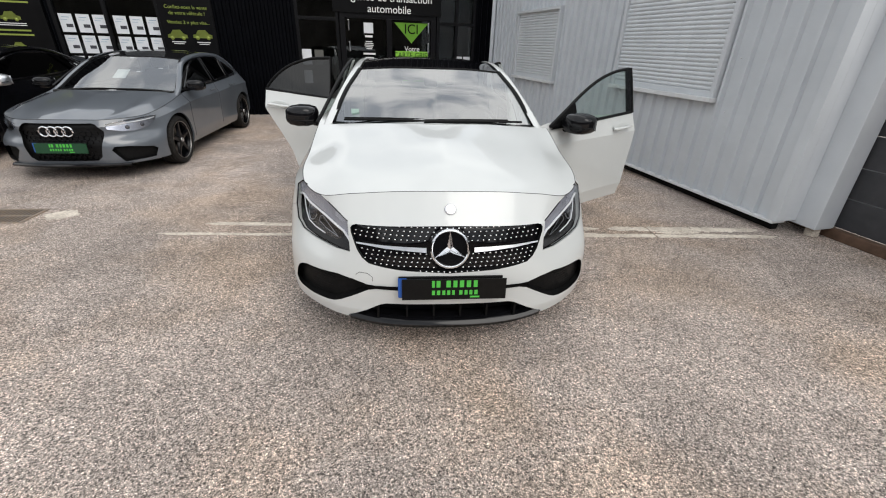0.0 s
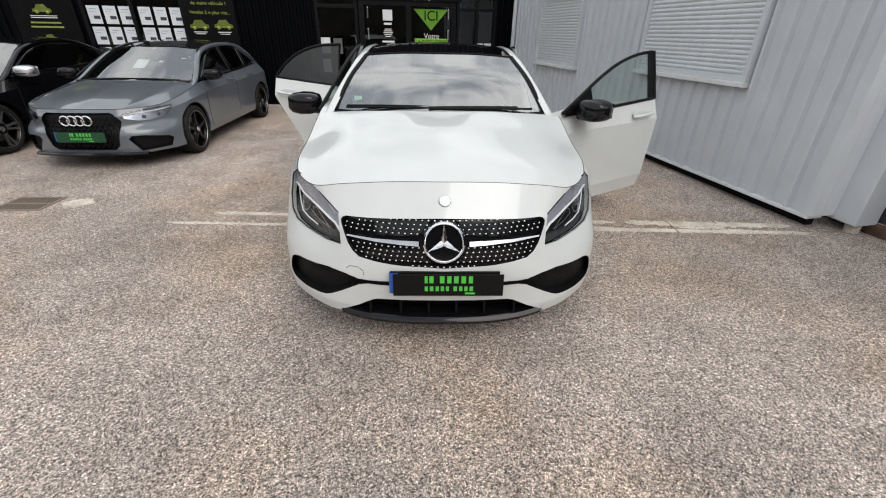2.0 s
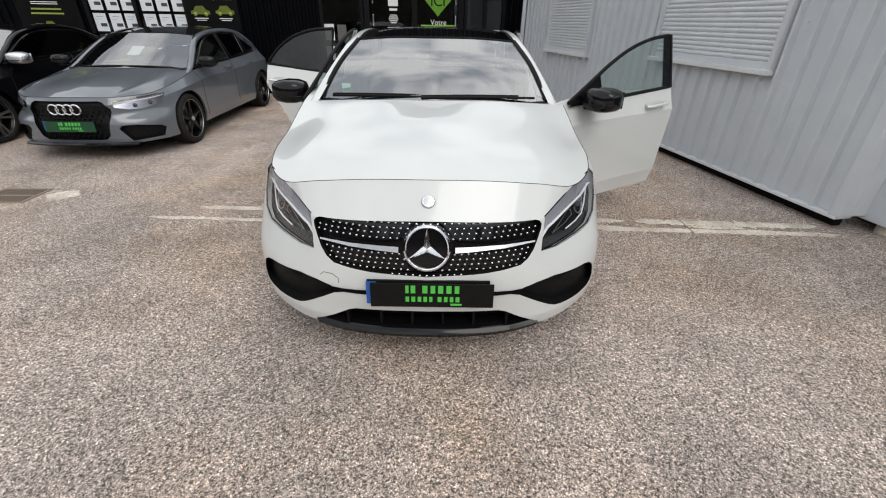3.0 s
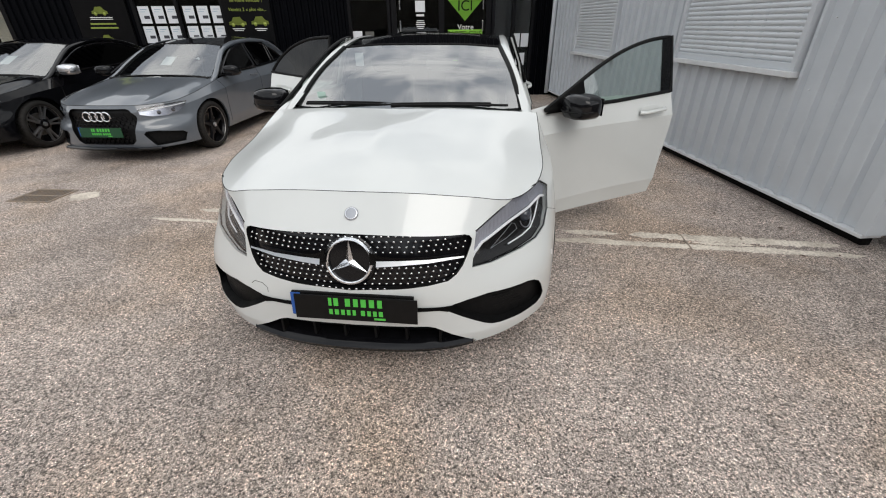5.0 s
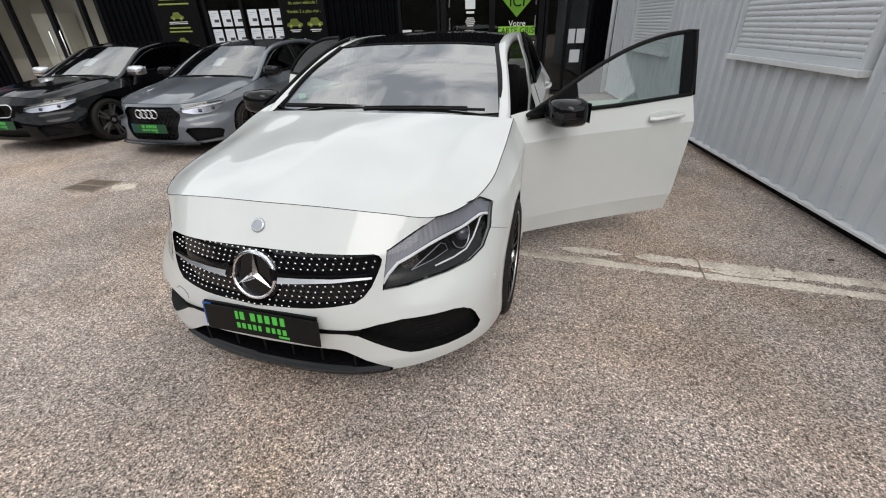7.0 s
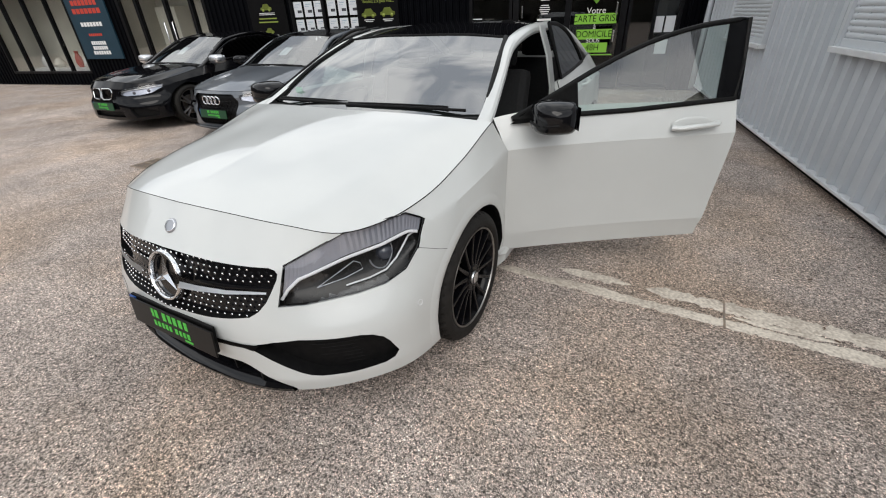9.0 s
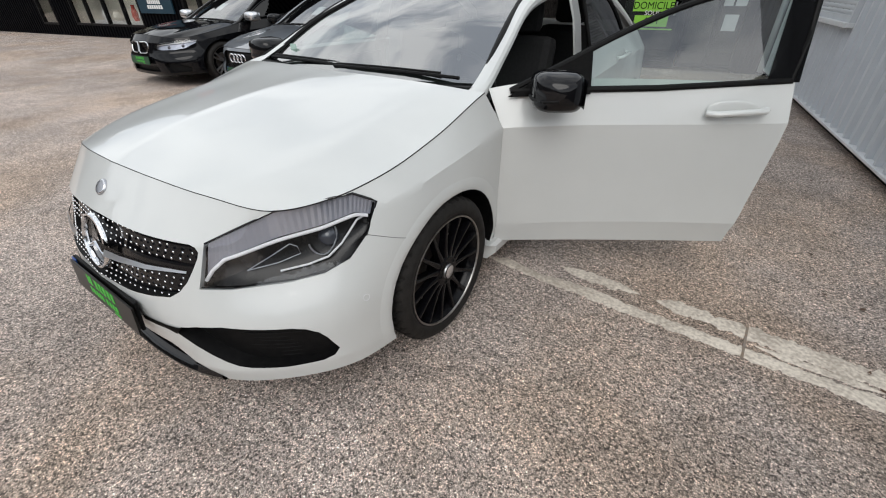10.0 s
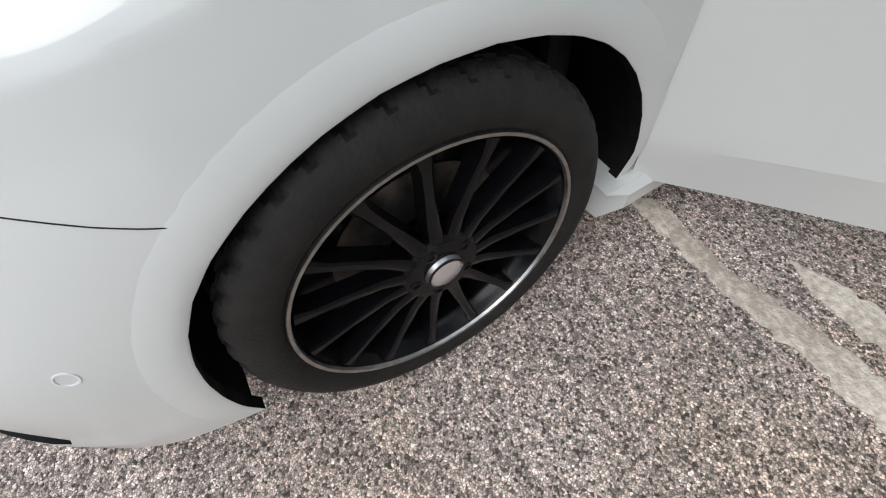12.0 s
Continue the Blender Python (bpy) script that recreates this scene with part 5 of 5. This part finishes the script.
    for s in (1, -1):
        bm = bmesh.new()
        grid_mesh(bm, [[(s * (x + d), y + e, z) for d, e in ((0, -.055), (.012, -.05), (.012, .05), (0, .055))] for x, y, z in ((.80, 2.44, .30), (.79, 2.44, .95), (.745, 2.46, 1.15), (.672, 2.48, 1.33))])
        thick(bm, .03)
        panel("centre_pillar", bm, "white_paint", car)
        for c, yy in ((K[7], 1.36), (K[8], 2.45)):
            if (s > 0 and c == K[7]) or (s < 0 and c == K[8]):
                continue
            seam("door_gap", car, [(s * p[0], p[1], p[2]) for p in rows[2:, c]], .003)
        wheel_parts(car, (s * .900, .920, .316), s, "multi")
        wheel_parts(car, (s * .893, 3.62, .316), s, "multi")
    return car


white_hatchback(pose(.87, 2.735, 0, 0, 0, 1.9) @ pose(-.87, -.6, 0))


# ---- the two dark cars ----
def reshaped(upper, shoulder, sink):
    """The body outlines with another upper crease and shoulder, and the waist let down."""
    out = dict(LEVELS)
    out[3] = [(x, y, z - sink) for x, y, z in LEVELS[3]]
    out[4], out[5] = upper, shoulder
    return out


GREY_LEVELS = reshaped(
    [(0, .055, .62), (.25, .07, .62), (.46, .13, .62), (.65, .27, .63), (.785, .45, .655), (.85, .64, .68), (.890, .95, .72), (.878, 1.36, .75), (.887, 2.45, .78), (.898, 3.25, .81), (.905, 3.62, .82), (.85, 3.98, .82), (.67, 4.14, .80), (0, 4.2, .80)],
    [(0, .10, .70), (.25, .11, .70), (.42, .15, .695), (.60, .27, .70), (.735, .42, .715), (.79, .60, .745), (.81, .95, .80), (.812, 1.30, .865), (.825, 2.45, .915), (.82, 3.25, .95), (.80, 3.62, .97), (.76, 3.9, .98), (.62, 4.05, .98), (0, 4.12, .97)], .045)
BLACK_LEVELS = reshaped(
    [(0, .075, .66), (.25, .09, .66), (.47, .16, .65), (.655, .29, .645), (.785, .46, .66), (.85, .64, .685), (.888, .95, .725), (.876, 1.36, .755), (.884, 2.45, .785), (.90, 3.25, .815), (.905, 3.62, .82), (.85, 3.98, .82), (.67, 4.14, .80), (0, 4.2, .80)],
    [(0, .16, .765), (.25, .17, .758), (.45, .22, .74), (.62, .32, .722), (.745, .46, .732), (.795, .62, .758), (.81, .95, .81), (.812, 1.30, .868), (.825, 2.45, .915), (.82, 3.25, .945), (.80, 3.62, .955), (.76, 3.9, .96), (.62, 4.05, .96), (0, 4.12, .95)], .04)


def closed_car(name, m, label, paint, levels, spine_mid, openings, lamp, ws, roof, rail, panes, wheels, mirror_mats, roof_mat, plate_z):
    """A parked car with all doors shut; openings are cut through its nose."""
    car = empty(name, m, label, "car")
    rows, L = skirt(levels)
    edge = L[5]
    bm = bmesh.new()
    grid_mesh(bm, rows)
    pieces = []
    for poly, depth in openings:
        pieces.append(hole(bm, [(x, .1, z) for x, z in poly], (0, -1, 0), depth + .004, .3, 1))
    lw = Vector((.55, -.78, .3)).normalized()
    lens = hole(bm, lamp[0] + lamp[1], lw, .02, .12)
    hole(bm, arch(.90), (1, 0, 0), .022, .3)
    hole(bm, arch(3.55), (1, 0, 0), .022, .3)
    panel("body", whole(bm), (paint, "matt_black"), car, angle=22)
    for (poly, depth), pc in zip(openings, pieces):
        if min(x for x, _ in poly) < 0:
            panel("air_intake", from_piece(pc, (0, depth, 0), True), "matt_black", car, "black honeycomb intake")
            continue
        for s in (1, -1):
            bm = from_piece(pc, (0, depth, 0))
            panel("air_intake", bm if s > 0 else flipped(bm), "matt_black", car, "black honeycomb intake")
    base = hermite([(0, 1.16, .905), (.3, 1.175, .905), (.58, 1.22, .895), tuple(edge[K[7]])], 6)
    spine = hermite([tuple(edge[0])] + spine_mid + [(0, 1.16, .905)], 6)
    g = coons(edge[:K[3] + 1], edge[K[3]:K[7] + 1], base, spine, 16, 20)
    for j in range(21):
        for i in range(17):
            g[j, i, 2] += .022 * math.exp(-((i / 16 - .74) / .10) ** 2) * math.sin(math.pi * j / 20) ** .6
    bm = bmesh.new()
    grid_mesh(bm, mirrored(g))
    panel("hood", bm, paint, car)
    upper_body(car, *ws, *roof, rail, (paint, roof_mat), .25)
    cabin(car, False)
    boxed("windscreen_paper", (-.13, 1.55, 1.035), (.03, 1.553, 1.25), "paper", car, label="white paper behind the windscreen", m=Matrix.Translation((0, 1.55, 1.035)) @ pose(0, 0, 0, -62) @ Matrix.Translation((0, -1.55, -1.035)))
    x_side = lambda y, z: np.interp(z, [.88, .96, 1.30], [.825, .80, .648])
    for s in (1, -1):
        fl = lambda b: b if s > 0 else flipped(b)
        seam("hood_gap", car, [(s * p[0], p[1], p[2]) for p in edge[:K[7] + 1]], .003)
        for c in (K[7], K[8]):
            seam("door_gap", car, [(s * p[0], p[1], p[2]) for p in rows[2:, c]], .003)
        P = lambda a, b, d: lamp_point(lamp[0], lamp[1], a, b, d, lw)
        bm = bmesh.new()
        grid_mesh(bm, [[P(a, b, .03) for a in np.linspace(0, 1, 10)] for b in np.linspace(0, 1, 5)])
        bmesh.ops.recalc_face_normals(bm, faces=bm.faces)
        hl = panel("head_lamp", fl(bm), "lamp_ridge", car, "clear head lamp with bright reflector")
        part("lamp_cover", fl(from_piece(lens)), "lens", hl).visible_shadow = False
        for a, b in ((.35, .42), (.62, .46)):
            bm = bmesh.new()
            bmesh.ops.create_uvsphere(bm, u_segments=16, v_segments=8, radius=.026)
            bmesh.ops.translate(bm, verts=bm.verts, vec=P(a, b, .040))
            panel("projector", fl(bm), "projector", hl)
        bm = bmesh.new()
        tube(bm, [P(a, .88 - .1 * a, .012) for a in np.linspace(.05, .95, 8)], .007, 6)
        panel("light_guide", fl(bm), "lamp_white", hl)
        for pane in panes:
            side_window(car, pane, "privacy", "gloss_black", lambda y, z: s * (x_side(y, z) + .012), None, .012)
        # painted rear quarter between the last pane and the tail
        R_, E_ = np.array(rail), edge[K[8]:K[11] + 1]
        at = lambda c, y, i: np.interp(y, c[:, 1], c[:, i])
        quarter = []
        for k in np.linspace(0, 1, 5):
            row = []
            for t in np.linspace(0, 1, 7):
                y = (3.62 - .42 * k) * (1 - t) + 3.93 * t
                lo, hi = Vector((at(E_, y, 0), y, at(E_, y, 2))), Vector((at(R_, y, 0) + .012, y, at(R_, y, 2) - .02))
                p = lo.lerp(hi, k)
                row.append((s * (p.x + .012 * math.sin(math.pi * k)), p.y, p.z))
            quarter.append(row)
        bm = bmesh.new()
        grid_mesh(bm, quarter)
        thick(bm, .01)
        bmesh.ops.recalc_face_normals(bm, faces=bm.faces)
        panel("rear_quarter", bm, paint, car)
        # dark inner side behind the panes
        bm = bmesh.new()
        grid_mesh(bm, [[(s * (x_side(y, z) - .03), y, z) for y, z in ((y, .90 + k * (np.interp(y, [1.5, 1.75, 2.0, 2.3, 2.6, 3.0, 3.4], [.97, 1.09, 1.19, 1.255, 1.27, 1.22, 1.08]) - .90)) for y in (1.5, 1.75, 2.0, 2.3, 2.6, 3.0, 3.4))] for k in (0, .5, 1)])
        part("inner_side", bm, "cabin", car)
        mirror_parts(car, (s * .955, 1.50, .955), s, mirror_mats)
        for y0 in (.90, 3.55):
            wheel_parts(car, (s * .885, y0, .316), s, wheels)
            bm = bmesh.new()
            prof = [(y0 + .36 * math.cos(t), .315 + .36 * math.sin(t)) for t in np.linspace(-.35, math.pi + .35, 16)]
            grid_mesh(bm, [[(s * x, y, z) for y, z in prof] for x in (.855, .60)])
            grid_mesh(bm, [[(s * .60, y0 + (y - y0) * k, .315 + (z - .315) * k) for y, z in prof] for k in (1, .1)])
            part("arch_liner", bm, "matt_black", car)
        for yh in ((2.25, 3.10) if len(panes) > 1 else (2.35,)):
            bm = bmesh.new()
            tube(bm, [(s * x, y, .845) for x, y in ((.875, yh - .10), (.90, yh - .07), (.905, yh), (.90, yh + .07), (.875, yh + .10))], .014, 8, .8)
            panel("door_handle", bm, paint, car)
    for x0, x1 in ((.60, .05), (-.05, -.58)):
        bm = bmesh.new()
        tube(bm, [(x0 + (x1 - x0) * t, 1.25 + .12 * (x0 + (x1 - x0) * t) ** 2, .905) for t in np.linspace(0, 1, 6)], .008, 6)
        part("wiper", bm, "matt_black", car)
    plate_parts(car, pose(0, .012, plate_z, -4), "plate_green")
    return car


RAIL = [(.79, 1.20, .850), (.765, 1.36, .905), (.705, 1.64, 1.07), (.628, 1.98, 1.245), (.608, 2.3, 1.315), (.606, 2.7, 1.345), (.615, 3.1, 1.338), (.63, 3.5, 1.285), (.685, 3.80, 1.13), (.72, 3.97, .99)]
WS = ([(0, 1.21, .888), (.4, 1.25, .888), (.71, 1.38, .895)], [(0, 2.0, 1.300), (.33, 2.02, 1.297), (.572, 2.04, 1.272)])
grey = closed_car("grey_car", pose(-3.95, 4.985, 0, 0, 0, 4.1) @ Matrix.Diagonal((.965, .965, .93, 1)), "grey sporty hatchback with black honeycomb grille, parked", "grey_paint", GREY_LEVELS, [(0, .35, .782), (0, .7, .850)],
                  [(((-.05, .662), (.33, .662), (.365, .648), (.425, .575), (.425, .55), (.365, .285), (.31, .240), (-.05, .240)), .04), (((.47, .36), (.50, .395), (.62, .395), (.80, .36), (.825, .33), (.80, .235), (.56, .215)), .06)],
                  ([(.445, .15, .582), (.56, .22, .553), (.66, .32, .548), (.74, .43, .575), (.785, .53, .635)], [(.425, .16, .635), (.55, .25, .655), (.68, .36, .675), (.755, .46, .688), (.795, .56, .692)]),
                  WS, ([(0, 3.85, 1.285), (.3, 3.84, 1.275), (.55, 3.78, 1.235)], [(0, 2.5, 1.375), (0, 3.1, 1.375)]), RAIL,
                  [([(1.43, .930), (1.68, 1.06), (1.95, 1.185), (2.25, 1.262), (2.45, 1.283)], [(2.45, .948)]), ([(2.53, 1.287), (2.8, 1.288), (3.05, 1.268), (3.16, 1.24)], [(3.12, .975), (2.53, .952)]), ([(3.24, 1.215), (3.42, 1.13), (3.58, 1.025)], [(3.20, .98)])],
                  "five", ("gloss_black", "gloss_black"), "roof_glass", .405)
for k in range(4):
    bm = bmesh.new()
    tube(bm, [(-.115 + k * .0765 + .052 * math.cos(a), .034, .580 + .052 * math.sin(a)) for a in np.linspace(0, 2 * math.pi, 25)], .0085, 8)
    panel("emblem_ring", bm, "chrome", grey)
bm = bmesh.new()
for r in range(9):
    for c in range(-7, 8):
        x, z = (c + (.5 if r % 2 else 0)) * .055, .272 + r * .045
        if abs(x) > np.interp(z, [.24, .285, .56, .66], [.30, .36, .41, .33]) - .02:
            continue
        y = np.interp(abs(x), [0, .25, .45], [.045, .062, .13]) + max(0, z - .46) * .25 + .02
        tube(bm, [(x + .030 * math.cos(a), y, z + .028 * math.sin(a)) for a in np.linspace(math.pi / 6, 2 * math.pi + math.pi / 6, 7)], .005, 4)
tagged(part("grille_mesh", bm, "gloss_black", grey), "gloss black honeycomb", kind="stuff")
bm = bmesh.new()
grid_mesh(bm, [[(x, .03 + .075 * (abs(x) / .55) ** 2 + dy, z) for x in np.linspace(-.62, .62, 17)] for dy, z in ((.10, .20), (.0, .205), (-.02, .19), (-.01, .17), (.12, .165))])
panel("splitter", bm, "gloss_black", grey)
bm = bmesh.new()
grid_mesh(bm, [[(x, 3.80 - .10 * (abs(x) / .55) ** 2 + dy, z - .05 * (abs(x) / .55) ** 2) for x in np.linspace(-.56, .56, 13)] for dy, z in ((0, 1.302), (.10, 1.292), (.20, 1.268), (.18, 1.255), (.05, 1.265))])
panel("roof_spoiler", bm, "grey_paint", grey)

black = closed_car("black_car", pose(-6.25, 4.70, 0, 0, 0, 4.5) @ Matrix.Diagonal((.99, .99, .95, 1)), "black sporty coupe with twin oval grille, parked", "black_paint", BLACK_LEVELS, [(0, .38, .828), (0, .75, .872)],
                   [(((.018, .63), (.035, .655), (.19, .66), (.225, .645), (.235, .61), (.21, .53), (.18, .515), (.045, .51), (.022, .53)), .03), (((-.05, .325), (.33, .325), (.36, .305), (.38, .235), (-.05, .225)), .05), (((.50, .35), (.53, .38), (.70, .365), (.80, .31), (.80, .25), (.56, .23)), .05)],
                   ([(.34, .115, .575), (.45, .16, .548), (.60, .27, .550), (.72, .395, .575), (.79, .53, .635)], [(.345, .13, .615), (.45, .19, .645), (.62, .33, .668), (.74, .46, .685), (.795, .56, .690)]),
                   WS, ([(0, 3.80, 1.20), (.3, 3.78, 1.19), (.52, 3.72, 1.15)], [(0, 2.5, 1.352), (0, 3.1, 1.325)]), RAIL[:6] + [(.615, 3.1, 1.295), (.65, 3.45, 1.18), (.70, 3.75, 1.05), (.725, 3.95, .98)],
                   [([(1.43, .935), (1.68, 1.06), (1.95, 1.18), (2.25, 1.255), (2.60, 1.275), (3.0, 1.235), (3.25, 1.13), (3.38, 1.01)], [(2.5, .955)])],
                   "twin", ("silver", "silver"), "black_paint", .41)
for s in (1, -1):
    bm = bmesh.new()
    out = [(.012, .63), (.035, .662), (.19, .668), (.232, .648), (.242, .61), (.215, .525), (.18, .508), (.04, .503), (.015, .53)]
    tube(bm, [(s * x, .030 + x * x * .35 + (z - .51) * .23, z) for x, z in out + out[:1]], .008, 8)
    panel("grille_surround", bm, "chrome", black, "chrome grille surround")
    for k in range(8):
        x = .035 + k * .024
        boxed("grille_bar", (s * x - .003, .075, .52), (s * x + .003, .085, .65), "gloss_black", black)
